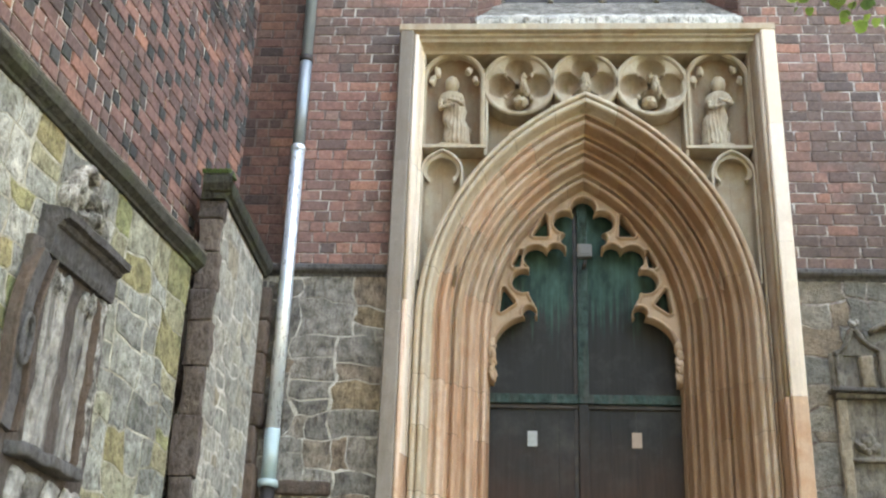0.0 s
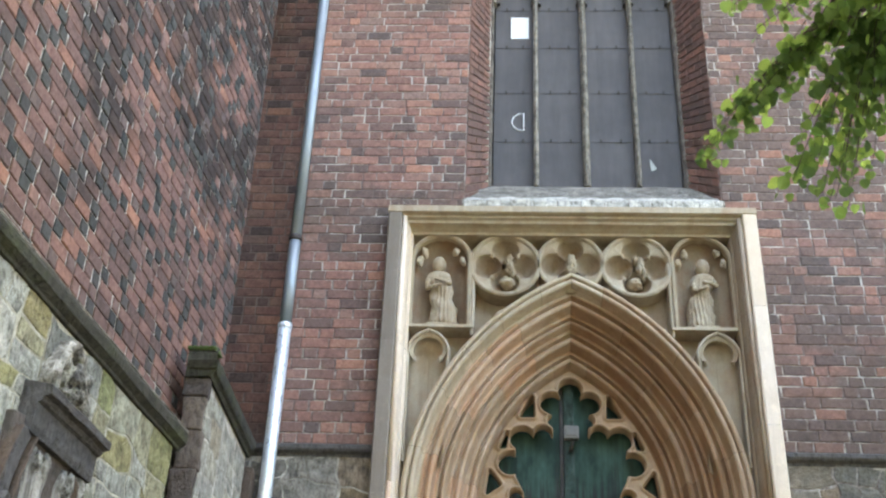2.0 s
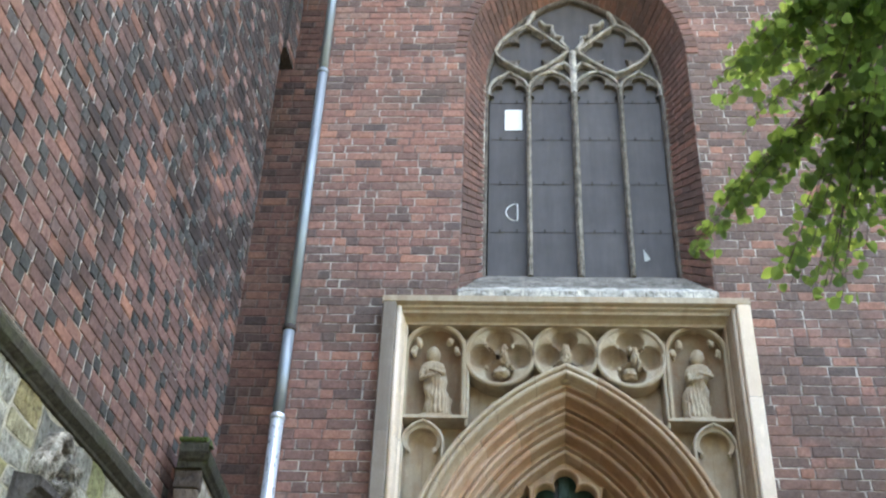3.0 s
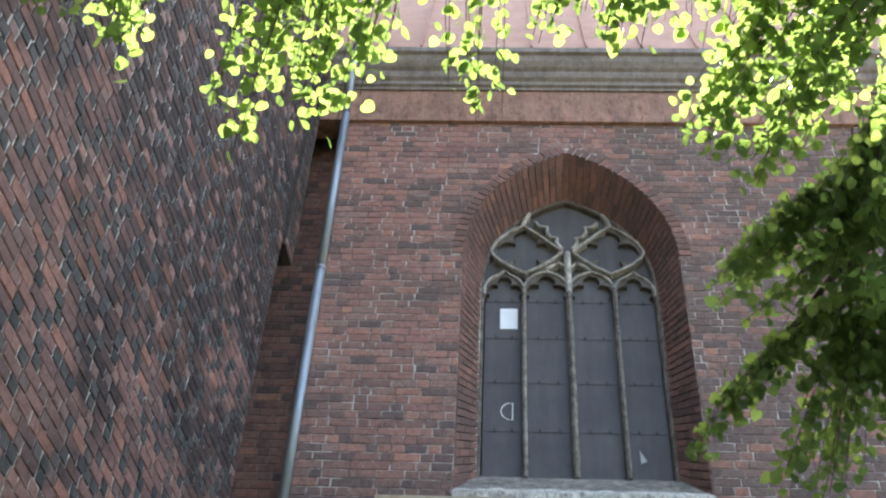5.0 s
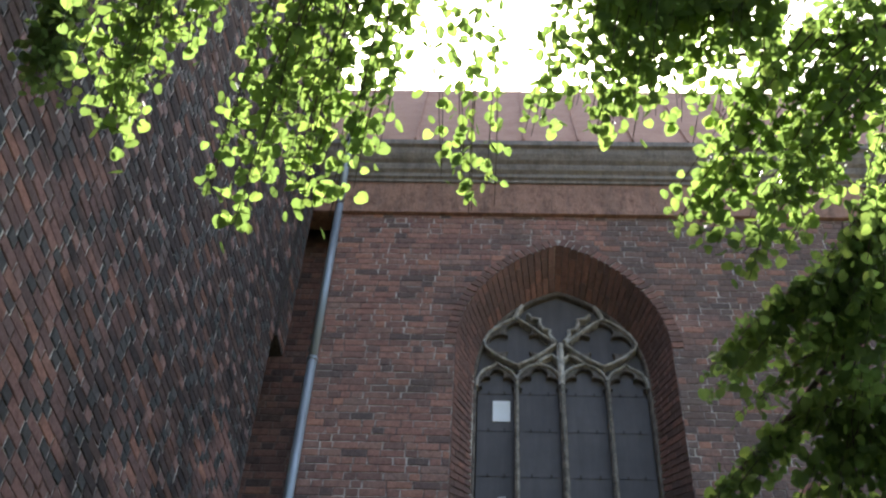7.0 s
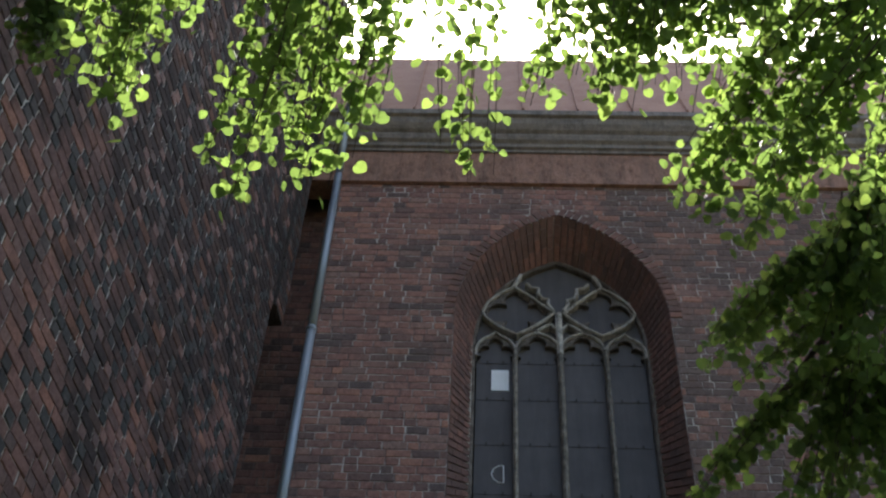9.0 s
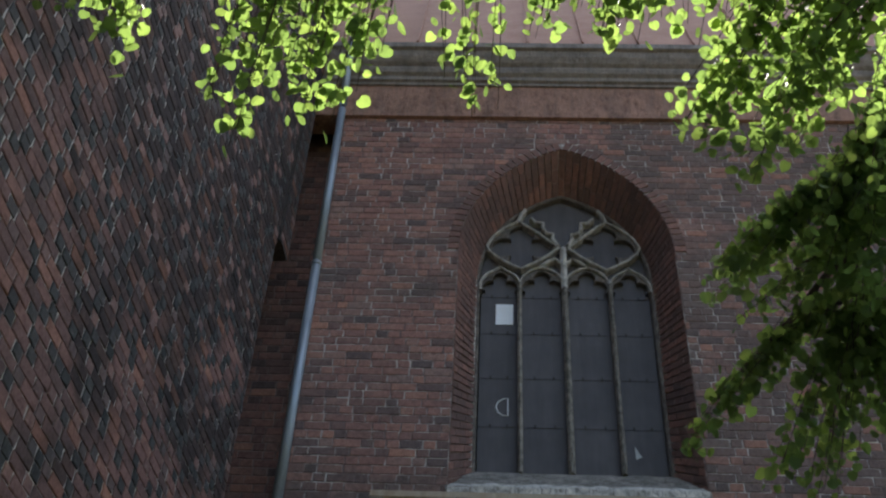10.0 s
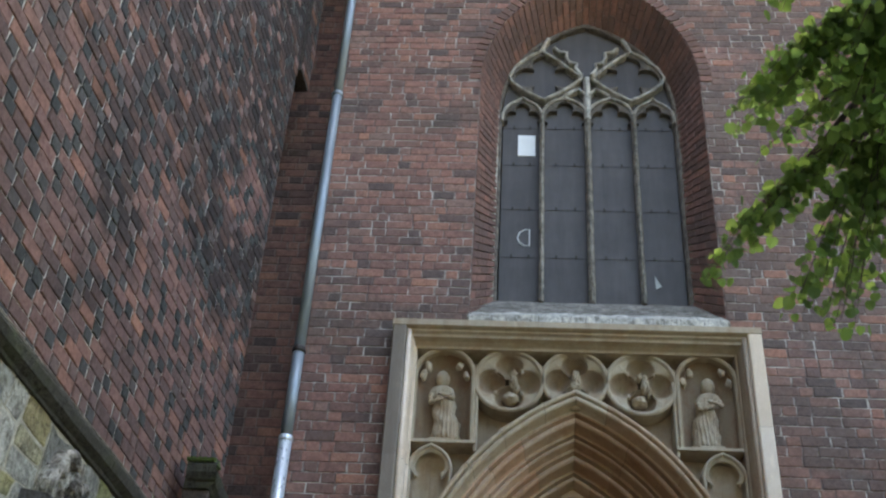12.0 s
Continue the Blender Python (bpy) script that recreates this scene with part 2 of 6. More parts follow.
# left front band: weathering and the shade of the side wall in one tone
M["sand_dark"] = mat("dark_grey_sandstone", sandstone((0.23, 0.19, 0.15), (0.285, 0.24, 0.19), (0.20, 0.15, 0.11), 0.5))
# stain plus shade in the tone, for recessed ground and turned-away faces
M["sand_stained"] = mat("stain_and_shade_sandstone", sandstone((0.33, 0.25, 0.17), (0.385, 0.30, 0.21), (0.28, 0.165, 0.09), 0.75))
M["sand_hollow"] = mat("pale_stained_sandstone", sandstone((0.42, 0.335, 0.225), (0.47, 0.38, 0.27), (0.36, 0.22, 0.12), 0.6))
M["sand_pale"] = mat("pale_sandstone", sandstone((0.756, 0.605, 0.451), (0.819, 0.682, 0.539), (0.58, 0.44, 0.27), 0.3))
M["sand_grey"] = mat("weathered_sandstone", sandstone((0.42, 0.34, 0.235), (0.50, 0.42, 0.31), (0.37, 0.235, 0.13), 0.6))
M["tracery_pale"] = mat("pale_tracery", stone_mat([(0, (0.56, 0.52, 0.44)), (1, (0.66, 0.61, 0.52))], 9, dark=0.55, streak=0.3, pit=0.6))
M["tracery"] = mat("window_tracery", stone_mat([(0, (0.31, 0.275, 0.22)), (1, (0.42, 0.37, 0.295))], 8, dark=0.65, streak=0.5, pit=0.8))
M["sooty"] = mat("sooty_window_stone", stone_mat([(0, (0.17, 0.145, 0.12)), (1, (0.23, 0.195, 0.16))], 8, dark=0.6, streak=0.5, pit=0.8))
M["plaster"] = mat("pink_plaster", stone_mat([(0, (0.36, 0.205, 0.145)), (1, (0.36, 0.205, 0.145))], 3, dark=0.3, streak=0.3))
M["cornice"] = mat("cornice_stone", stone_mat([(0, (0.26, 0.23, 0.2)), (1, (0.3, 0.26, 0.22))], 5, streak=0.4, pit=0.3))
M["roof"] = mat("roof_sheet", metal_mat((0.27, 0.13, 0.08), (0.34, 0.18, 0.115), 0.85, 0.0, 3))
M["zinc"] = mat("zinc_pipe", metal_mat((0.20, 0.225, 0.235), (0.33, 0.36, 0.37), 0.45, 0.4, 5, (1, 1, 0.2)))
M["zinc_new"] = mat("bright_zinc_pipe", metal_mat((0.74, 0.78, 0.80), (0.84, 0.87, 0.88), 0.3, 0.5, 5, (1, 1, 0.2)))
M["zinc_painted"] = mat("green_grey_pipe", metal_mat((0.36, 0.44, 0.42), (0.42, 0.5, 0.47), 0.5, 0.2, 5))
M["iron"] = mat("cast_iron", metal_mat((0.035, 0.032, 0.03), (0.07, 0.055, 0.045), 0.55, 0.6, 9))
M["lamp_white"] = mat("lamp_housing", metal_mat((0.15, 0.14, 0.125), (0.2, 0.185, 0.165), 0.6, 0.0, 9))
M["paper"] = mat("white_paper", metal_mat((0.75, 0.75, 0.72), (0.8, 0.8, 0.78), 0.8, 0.0, 9))
M["paper_dull"] = mat("weathered_paper", metal_mat((0.34, 0.34, 0.31), (0.42, 0.42, 0.38), 0.8, 0.0, 30))
M["paper_pink"] = mat("faded_paper", metal_mat((0.36, 0.26, 0.19), (0.42, 0.31, 0.23), 0.8, 0.0, 9))
M["bark"] = mat("linden_bark", stone_mat([(0, (0.07, 0.055, 0.04)), (1, (0.09, 0.07, 0.05))], 14))
M["rust"] = mat("rusty_stone", stone_mat([(0, (0.115, 0.082, 0.062)), (1, (0.165, 0.112, 0.08))], 8, streak=0.4))
M["moss"] = mat("moss_cushion", stone_mat([(0, (0.09, 0.13, 0.035)), (1, (0.12, 0.16, 0.05))], 20))
M["ochre"] = mat("ochre_stub_stone", stone_mat([(0, (0.30, 0.24, 0.165)), (1, (0.36, 0.29, 0.205))], 6, dark=0.4, streak=0.3, pit=0.5))
M["strip"] = mat("verdigris_strip", stone_mat([(0, (0.05, 0.085, 0.07)), (1, (0.065, 0.105, 0.088))], 7, dark=0.6, streak=0.5, pit=0.5))
M["ground"] = mat("churchyard_grass", stone_mat([(0, (0.10, 0.09, 0.062)), (1, (0.10, 0.09, 0.062))], 5))


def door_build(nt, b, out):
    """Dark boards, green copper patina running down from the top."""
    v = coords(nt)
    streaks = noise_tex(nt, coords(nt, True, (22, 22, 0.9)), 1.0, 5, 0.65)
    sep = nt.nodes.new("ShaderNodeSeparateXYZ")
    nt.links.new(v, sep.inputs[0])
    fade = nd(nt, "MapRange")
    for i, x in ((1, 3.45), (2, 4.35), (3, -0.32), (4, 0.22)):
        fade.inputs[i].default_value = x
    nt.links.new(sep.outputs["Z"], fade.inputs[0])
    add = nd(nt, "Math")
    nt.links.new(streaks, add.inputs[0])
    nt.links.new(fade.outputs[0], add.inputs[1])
    grain = noise_tex(nt, coords(nt, True, (40, 40, 1.5)), 1.0, 4, 0.6)
    low = nd(nt, "MapRange")
    for i, x in ((1, 2.0), (2, 2.75), (3, 0.85), (4, 0.0)):
        low.inputs[i].default_value = x
    wobble = nd(nt, "Math")
    nt.links.new(sep.outputs["Z"], wobble.inputs[0])
    nt.links.new(noise_tex(nt, v, 3.0, 4), wobble.inputs[1])
    offset = nd(nt, "Math")
    nt.links.new(wobble.outputs[0], offset.inputs[0])
    offset.inputs[1].default_value = -0.5
    nt.links.new(offset.outputs[0], low.inputs[0])
    wood = mix(nt, grain, (0.022, 0.021, 0.018), (0.040, 0.038, 0.034))
    scuff = ramp(nt, noise_tex(nt, v, 2.1, 5, 0.7), [(0.5, (0, 0, 0)), (0.75, (0.6, 0.6, 0.6))])
    wood = mix(nt, scuff, wood, (0.085, 0.078, 0.068))
    wood = mix(nt, low.outputs[0], wood, mix(nt, grain, (0.025, 0.014, 0.01), (0.10, 0.055, 0.036)))
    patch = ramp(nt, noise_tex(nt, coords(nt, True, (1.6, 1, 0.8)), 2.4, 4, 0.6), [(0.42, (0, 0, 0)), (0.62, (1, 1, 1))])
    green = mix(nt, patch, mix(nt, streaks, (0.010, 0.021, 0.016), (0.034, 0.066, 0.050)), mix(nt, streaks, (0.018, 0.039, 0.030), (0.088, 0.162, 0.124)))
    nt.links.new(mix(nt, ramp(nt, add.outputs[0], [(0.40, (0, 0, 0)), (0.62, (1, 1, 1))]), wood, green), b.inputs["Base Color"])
    b.inputs["Roughness"].default_value, b.inputs["Specular IOR Level"].default_value = 0.75, 0.2
    bump(nt, b, grain, 0.4, 0.004)


def glass_build(nt, b, out):
    v = coords(nt)
    n = noise_tex(nt, v, 2.2, 4, 0.6)
    nt.links.new(mix(nt, mix(nt, 0.5, n, noise_tex(nt, coords(nt, True, (7, 7, 0.7)), 1.6, 5, 0.7)), (0.036, 0.034, 0.036), (0.155, 0.142, 0.136)), b.inputs["Base Color"])
    nt.links.new(ramp(nt, noise_tex(nt, v, 9, 4), [(0.3, (0.5,) * 3), (0.7, (0.75,) * 3)]), b.inputs["Roughness"])
    b.inputs["Specular IOR Level"].default_value = 0.1
    bump(nt, b, n, 0.15, 0.01)


def leaf_build(nt, b, out):
    col = ramp(nt, piece_random(nt), [(0, (0.04, 0.073, 0.026)), (0.5, (0.054, 0.097, 0.033)), (1, (0.076, 0.125, 0.039))])
    nt.links.new(col, b.inputs["Base Color"])
    b.inputs["Roughness"].default_value, b.inputs["Specular IOR Level"].default_value = 0.6, 0.2
    t = nt.nodes.new("ShaderNodeBsdfTranslucent")
    nt.links.new(mix(nt, 1.0, col, (3.95, 3.35, 2.25), "MULTIPLY"), t.inputs["Color"])
    s = nt.nodes.new("ShaderNodeMixShader")
    s.inputs[0].default_value = 0.6
    nt.links.new(b.outputs[0], s.inputs[1])
    nt.links.new(t.outputs[0], s.inputs[2])
    nt.links.new(s.outputs[0], out.inputs["Surface"])


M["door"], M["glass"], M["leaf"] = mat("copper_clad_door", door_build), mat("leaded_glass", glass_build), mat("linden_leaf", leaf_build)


# ---- building helpers ----
def thing(name, at=(0, 0, 0), label="", category="", group="", kind=""):
    ob = new(name)
    ob.location = at
    return tagged(ob, label, category, group, kind)


def link(name, me, material, parent=None, label="", smooth=False):
    if material and not me.materials:
        me.materials.append(material)
    if smooth:
        me.polygons.foreach_set("use_smooth", [True] * len(me.polygons))
    ob = new(name, me)
    if parent is not None:
        ob.parent = parent
        ob.location = -parent_place(parent)
    return tagged(ob, label)


def parent_place(ob):
    p = Vector((0, 0, 0))
    while ob is not None:
        p += ob.location
        ob = ob.parent
    return p


def mesh(name, verts, faces, material, parent=None, label="", smooth=False):
    me = bpy.data.meshes.new(name)
    me.from_pydata(verts, [], faces)
    bm = bmesh.new()
    bm.from_mesh(me)
    bmesh.ops.remove_doubles(bm, verts=bm.verts, dist=1e-5)
    bmesh.ops.recalc_face_normals(bm, faces=bm.faces)
    bm.to_mesh(me)
    bm.free()
    return link(name, me, material, parent, label, smooth)


def part(name, bm, material, parent, label="", smooth=False):
    me = bpy.data.meshes.new(name)
    bmesh.ops.recalc_face_normals(bm, faces=bm.faces)
    bm.to_mesh(me)
    bm.free()
    return link(name, me, material, parent, label, smooth)


def box(bm, x0, x1, y0, y1, z0, z1, bevel=0.0):
    vs = [bm.verts.new((x, y, z)) for x in (x0, x1) for y in (y0, y1) for z in (z0, z1)]
    fs = [bm.faces.new([vs[i] for i in q]) for q in ((0, 1, 3, 2), (4, 6, 7, 5), (0, 4, 5, 1), (2, 3, 7, 6), (0, 2, 6, 4), (1, 5, 7, 3))]
    if bevel:
        es = list({e for f in fs for e in f.edges})
        bmesh.ops.bevel(bm, geom=es, offset=bevel, segments=2, affect="EDGES", profile=0.6)
    return bm


def box_part(name, x0, x1, y0, y1, z0, z1, material, parent, label="", bevel=0.0):
    return part(name, box(bmesh.new(), x0, x1, y0, y1, z0, z1, bevel), material, parent, label)


def sweep(rows, closed_path=False, closed_profile=False, caps=False):
    """Vertices and faces of a skin over rows of equally many points."""
    n, k = len(rows), len(rows[0])
    verts = [tuple(p) for r in rows for p in r]
    faces = []
    for i in range(n if closed_path else n - 1):
        for j in range(k if closed_profile else k - 1):
            a, b = i * k + j, i * k + (j + 1) % k
            c, d = ((i + 1) % n) * k + (j + 1) % k, ((i + 1) % n) * k + j
            faces.append((a, b, c, d))
    if caps and not closed_path:
        faces += [tuple(range(k))[::-1], tuple((n - 1) * k + j for j in range(k))]
    return verts, faces


def rib_rows(path, half, back, front, closed=False, chamfer=0.6):
    """A bar of bevelled section along a path of (x, z) in a wall plane; y from back to front."""
    n, rows = len(path), []
    c = half * chamfer
    for i, (x, z) in enumerate(path):
        a = path[(i - 1) % n] if closed or i else path[0]
        b = path[(i + 1) % n] if closed or i < n - 1 else path[-1]
        d = Vector((b[0] - a[0], b[1] - a[1]))
        d = d.normalized() if d.length else Vector((1, 0))
        nx, nz = -d.y, d.x
        deep = min(abs(back - front) * 0.55, c * 1.3)
        s = 1 if back > front else -1
        rows.append([(x + nx * o, y, z + nz * o) for o, y in ((-half, back), (-half, front + s * deep), (-half + c, front), (half - c, front), (half, front + s * deep), (half, back))])
    return rows


def rib(name, path, half, back, front, material, parent, closed=False, label="", chamfer=0.6):
    v, f = sweep(rib_rows(path, half, back, front, closed, chamfer), closed, False, True)
    return mesh(name, v, f, material, parent, label)


def arc(cx, cz, r, a0, a1, n=12):
    return [(cx + r * math.cos(radians(a0 + (a1 - a0) * i / n)), cz + r * math.sin(radians(a0 + (a1 - a0) * i / n))) for i in range(n + 1)]


def pointed(w, rad, zs, foot, n=18):
    """A pointed arch from foot to foot: (x, z) about its middle."""
    c = rad - w
    top = math.degrees(math.acos(c / rad))
    right = [(w, foot)] + [(rad * math.cos(radians(top * i / n)) - c, zs + rad * math.sin(radians(top * i / n))) for i in range(n + 1)]
    return [(-x, z) for x, z in right] + [(x, z) for x, z in right[-2::-1]]


def tube(pts, radii, sides=8):
    """Rings round a line of points in space."""
    rows = []
    for i, p in enumerate(pts):
        a, b = Vector(pts[max(i - 1, 0)]), Vector(pts[min(i + 1, len(pts) - 1)])
        q = (b - a).to_track_quat("Z", "Y")
        rows.append([Vector(p) + q @ Vector((math.cos(t) * radii[i], math.sin(t) * radii[i], 0)) for t in (2 * math.pi * k / sides for k in range(sides))])
    return sweep(rows, False, True, True)


def lathe(profile, cx, cy, sides=20):
    """(radius, z) turned about an upright axis."""
    rows = [[(cx + r * math.cos(2 * math.pi * k / sides), cy + r * math.sin(2 * math.pi * k / sides), z) for k in range(sides)] for r, z in profile]
    return sweep(rows, False, True, True)


# ---- bricks: each with its own worn edges, laid in courses on a bed of mortar ----
COURSE, JOINT, LONG, SHORT, DEEP = 0.108, 0.015, 0.262, 0.128, 0.014


def brick_shape(length, height, rng, bed=0.007, proud=1.0):
    """Corners of one brick's front: outer ring on the bed, worn edge, face."""
    l, h, c = length / 2, height / 2 + bed / 2, 0.007
    j = lambda s: rng.uniform(-s, s)
    ring = [(-l + j(.006), -h + j(.004)), (l + j(.006), -h + j(.004)), (l + j(.006), h + j(.004)), (-l + j(.006), h + j(.004))]
    face = [(u - math.copysign(c, u), v - math.copysign(c, v)) for u, v in ring]
    out, tilt = j(.0045), j(.005)
    deep = DEEP * proud
    return [(u, v, 0.0) for u, v in ring] + [(u, v, deep * 0.5 + out * proud) for u, v in ring] + [(u, v, deep + out * proud + tilt * proud * u / l) for u, v in face]


BRICK_FACES = [(i, (i + 1) % 4, 4 + (i + 1) % 4, 4 + i) for i in range(4)] + [(4 + i, 4 + (i + 1) % 4, 8 + (i + 1) % 4, 8 + i) for i in range(4)] + [(8, 9, 10, 11)]


def lay_bricks(wall, name, origin, along, out, z0, z1, spans, single, mats, seed, course=COURSE, flemish=False, size=1.0):
    """Courses from z0 to z1 along a line; spans(z) gives the stretches to fill; single(s, z) picks bricks that are objects of their own."""
    rng = random.Random(seed)
    o, a, n = Vector(origin), Vector(along).normalized(), Vector(out).normalized()
    up = Vector((0, 0, 1))
    rest_v, rest_f, rest_m, shared = [], [], [], {}
    bed, perpend = (0.007, 0.018) if flemish else (0.003, 0.014)
    z, row = z0, 0
    while z + course * 0.5 < z1:
        zc = z + course / 2
        for s0, s1 in spans(zc):
            s = s0
            k = row % 2
            first = True
            while s < s1 - 0.02:
                stretch = k % 2 == 0
                if rng.random() < (0.08 if flemish else 0.22):
                    stretch = not stretch
                l = (LONG if stretch else SHORT) * size
                whole = True
                if first:
                    l *= rng.choice((1.0, 0.75, 0.5, 0.3)) if row % 2 and not flemish else 1.0
                    whole, first = l in (LONG * size, SHORT * size), False
                if not first and not single(s, zc):
                    l *= rng.uniform(0.95, 1.05) if flemish else rng.uniform(0.86, 1.1)
                    whole = False
                if s + l > s1 - 0.05:
                    l, whole = s1 - s, False
                mid = s + l / 2
                mi = 0 if (stretch or len(mats) < 2) else 1
                if whole and single(mid, zc):
                    key = (stretch, rng.randrange(5))
                    if key not in shared:
                        me = bpy.data.meshes.new(name)
                        me.from_pydata([tuple(a * u + up * v + n * w) for u, v, w in brick_shape(l, course - JOINT, rng, bed, 0.7 if flemish else 0.5)], [], BRICK_FACES)
                        me.materials.append(mats[mi])
                        shared[key] = me
                    ob = new(name, shared[key])
                    ob.parent = wall
                    ob.location = o + a * mid + up * zc - parent_place(wall)
                else:
                    base = len(rest_v)
                    rest_v += [tuple(o + a * (mid + u) + up * (zc + v) + n * w) for u, v, w in brick_shape(l, course - JOINT, rng, bed, 0.7 if flemish else 0.5)]
                    rest_f += [tuple(base + i for i in f) for f in BRICK_FACES]
                    rest_m += [mi] * len(BRICK_FACES)
                s += l + perpend
                k += 1
        z += course
        row += 1
    me = bpy.data.meshes.new("brickwork")
    me.from_pydata(rest_v, [], rest_f)
    for m in mats:
        me.materials.append(m)
    me.polygons.foreach_set("material_index", rest_m)
    ob = link("brickwork", me, None, wall)
    return tagged(ob, kind="stuff")


# ---- rubble: stones of all sizes, each an object ----
def lay_stones(wall, name, origin, along, out, width, height, size, material, seed, wobble=0.05, joint=0.02, deep=0.022, grade=None):
    rng = random.Random(seed)
    o, a, n, up = Vector(origin), Vector(along).normalized(), Vector(out).normalized(), Vector((0, 0, 1))
    cells = []

    def split(u0, v0, u1, v1):
        w, h = u1 - u0, v1 - v0
        lim = size * rng.uniform(0.75, 1.5) * (grade(v0 / height) if grade else 1)
        if w <= lim and h <= lim * 0.75:
            cells.append((u0, v0, u1, v1))
        elif h * 1.35 > w:
            m = v0 + h * rng.uniform(0.36, 0.64)
            split(u0, v0, u1, m)
            split(u0, m, u1, v1)
        else:
            m = u0 + w * rng.uniform(0.33, 0.67)
            split(u0, v0, m, v1)
            split(m, v0, u1, v1)

    split(0, 0, width, height)

    def warp(u, v):
        e = 1.0 if 0.02 < u < width - 0.02 else 0.25
        p = Vector((u * 3.1 + seed, v * 3.1, seed * 1.7))
        q = Vector((u * 9 + seed, v * 9, 4.0))
        return u + wobble * e * noise.noise(p) * 1.5 + wobble * 0.7 * e * noise.noise(q), v + wobble * noise.noise(p + Vector((9, 4, 2))) * 1.5 + wobble * 0.7 * noise.noise(q + Vector((3, 8, 1)))

    for u0, v0, u1, v1 in cells:
        g = joint * rng.uniform(0.35, 0.8)
        edge = []
        for (p, q, r, s) in ((u0, v0, u1, v0), (u1, v0, u1, v1), (u1, v1, u0, v1), (u0, v1, u0, v0)):
            edge += [(p + (r - p) * t, q + (s - q) * t) for t in (0, 1 / 3, 2 / 3)]
        ring = [warp(u, v) for u, v in edge]
        cu, cv = sum(u for u, v in ring) / 12, sum(v for u, v in ring) / 12
        raise_by = deep * rng.uniform(0.6, 1.25)
        tu, tv = rng.uniform(-.05, .05), rng.uniform(-.05, .05)
        rows = []
        for inset, d in ((g, -0.02), (g, raise_by * 0.5), (g + 0.008, raise_by * 0.9), (g + 0.035, raise_by)):
            row = []
            for i, (u, v) in enumerate(ring):
                du, dv = u - cu, v - cv
                k = max(0.15, 1 - inset / max(0.02, min(abs(u1 - u0), abs(v1 - v0)) / 2) * (0.85 if i % 3 else 0.95))
                hgt = d + (tu * du + tv * dv if d > 0.02 else 0) + (0.008 * noise.noise(Vector((u * 11, v * 11, seed))) if d > 0.02 else 0)
                row.append((cu + du * k, cv + dv * k, hgt))
            rows.append(row)
        v, f = sweep(rows, False, True)
        v.append((cu, cv, raise_by * 1.02))
        f += [(36 + i, 36 + (i + 1) % 12, 48) for i in range(12)]
        me = bpy.data.meshes.new(name)
        c3 = o + a * cu + up * cv
        me.from_pydata([tuple(a * (x - cu) + up * (y - cv) + n * d) for x, y, d in v], [], f)
        ob = link(name, me, material)
        ob.parent = wall
        ob.location = c3 - parent_place(wall)


# ---- ground ----
def rise(y):
    t = min(1, max(0, (y - 1.0) / 8.2))
    return -1.55 + 1.35 * t * t * (3 - 2 * t)


ys = [-2500, -400, -60, -12, -4, 0, 1, 2, 3, 4, 5, 6, 7, 8, 9, 9.5, 12, 30, 400, 2500]
xs = [-2500, -300, -40, -12, -6, -3, 0, 3, 6, 12, 40, 300, 2500]
v, f = sweep([[(x, y, rise(y)) for x in xs] for y in ys])
tagged(mesh("ground", v, f, M["ground"], smooth=True), "brown trodden earth of the churchyard rising to the church", "ground", kind="structure")

# ---- the church wall with its openings ----
Y = 10.0                      # face of the brickwork
PX, WX = 0.64, 0.872          # middles of portal and window
FACE = Y + DEEP               # bed of mortar behind the bricks
W_HALF, W_RAD, W_SPRING, W_FOOT = 1.30, 2.07, 10.2, 6.78
BAND_Z, STRING_Z = 12.72, 4.02


def window_half(z):
    """Half the width of the window's opening in the wall's face at height z."""
    if z < W_FOOT:
        return 0.0
    if z < W_SPRING:
        return W_HALF
    d = W_RAD ** 2 - (z - W_SPRING) ** 2
    return max(0.0, math.sqrt(d) - (W_RAD - W_HALF)) if d > 0 else 0.0


W_TOP = W_SPRING + math.sqrt(W_RAD ** 2 - (W_RAD - W_HALF) ** 2)
wall = thing("wall_north", (0, Y, 0), "tall red brick church wall over a rubble stone base", "wall", kind="structure")
LEFT, RIGHT, DEPTH = -4.6, 9.0, 1.3
RECESS = 0.55                 # the strip behind the rain pipe lies deeper
bm = bmesh.new()
box(bm, -2.15, PX - 1.72, FACE, Y + DEPTH, -1.2, W_FOOT)
box(bm, PX + 1.72, RIGHT, FACE, Y + DEPTH, -1.2, W_FOOT)
box(bm, PX - 1.72, PX + 1.72, FACE, Y + DEPTH, 6.52, W_FOOT)
box(bm, -2.15, WX - W_HALF, FACE, Y + DEPTH, W_FOOT, W_SPRING)
box(bm, WX + W_HALF, RIGHT, FACE, Y + DEPTH, W_FOOT, W_SPRING)
for side in (-1, 1):
    rows = []
    for i in range(25):
        z = W_SPRING + (W_TOP - W_SPRING) * math.sin(math.pi / 2 * i / 24)
        x, far = WX + side * window_half(z), (-2.15 if side < 0 else RIGHT)
        rows.append([(x, FACE, z), (far, FACE, z), (far, Y + DEPTH, z), (x, Y + DEPTH, z)])
    v, f = sweep(rows, False, True)
    vs = [bm.verts.new(p) for p in v]
    for q in f:
        bm.faces.new([vs[i] for i in q])
box(bm, -2.15, RIGHT, FACE, Y + DEPTH, W_TOP, 14.0)
part("core", bm, M["mortar"], wall, "mortar bed behind the bricks")
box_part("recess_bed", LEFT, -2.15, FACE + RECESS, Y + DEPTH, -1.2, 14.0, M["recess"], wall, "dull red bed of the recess")
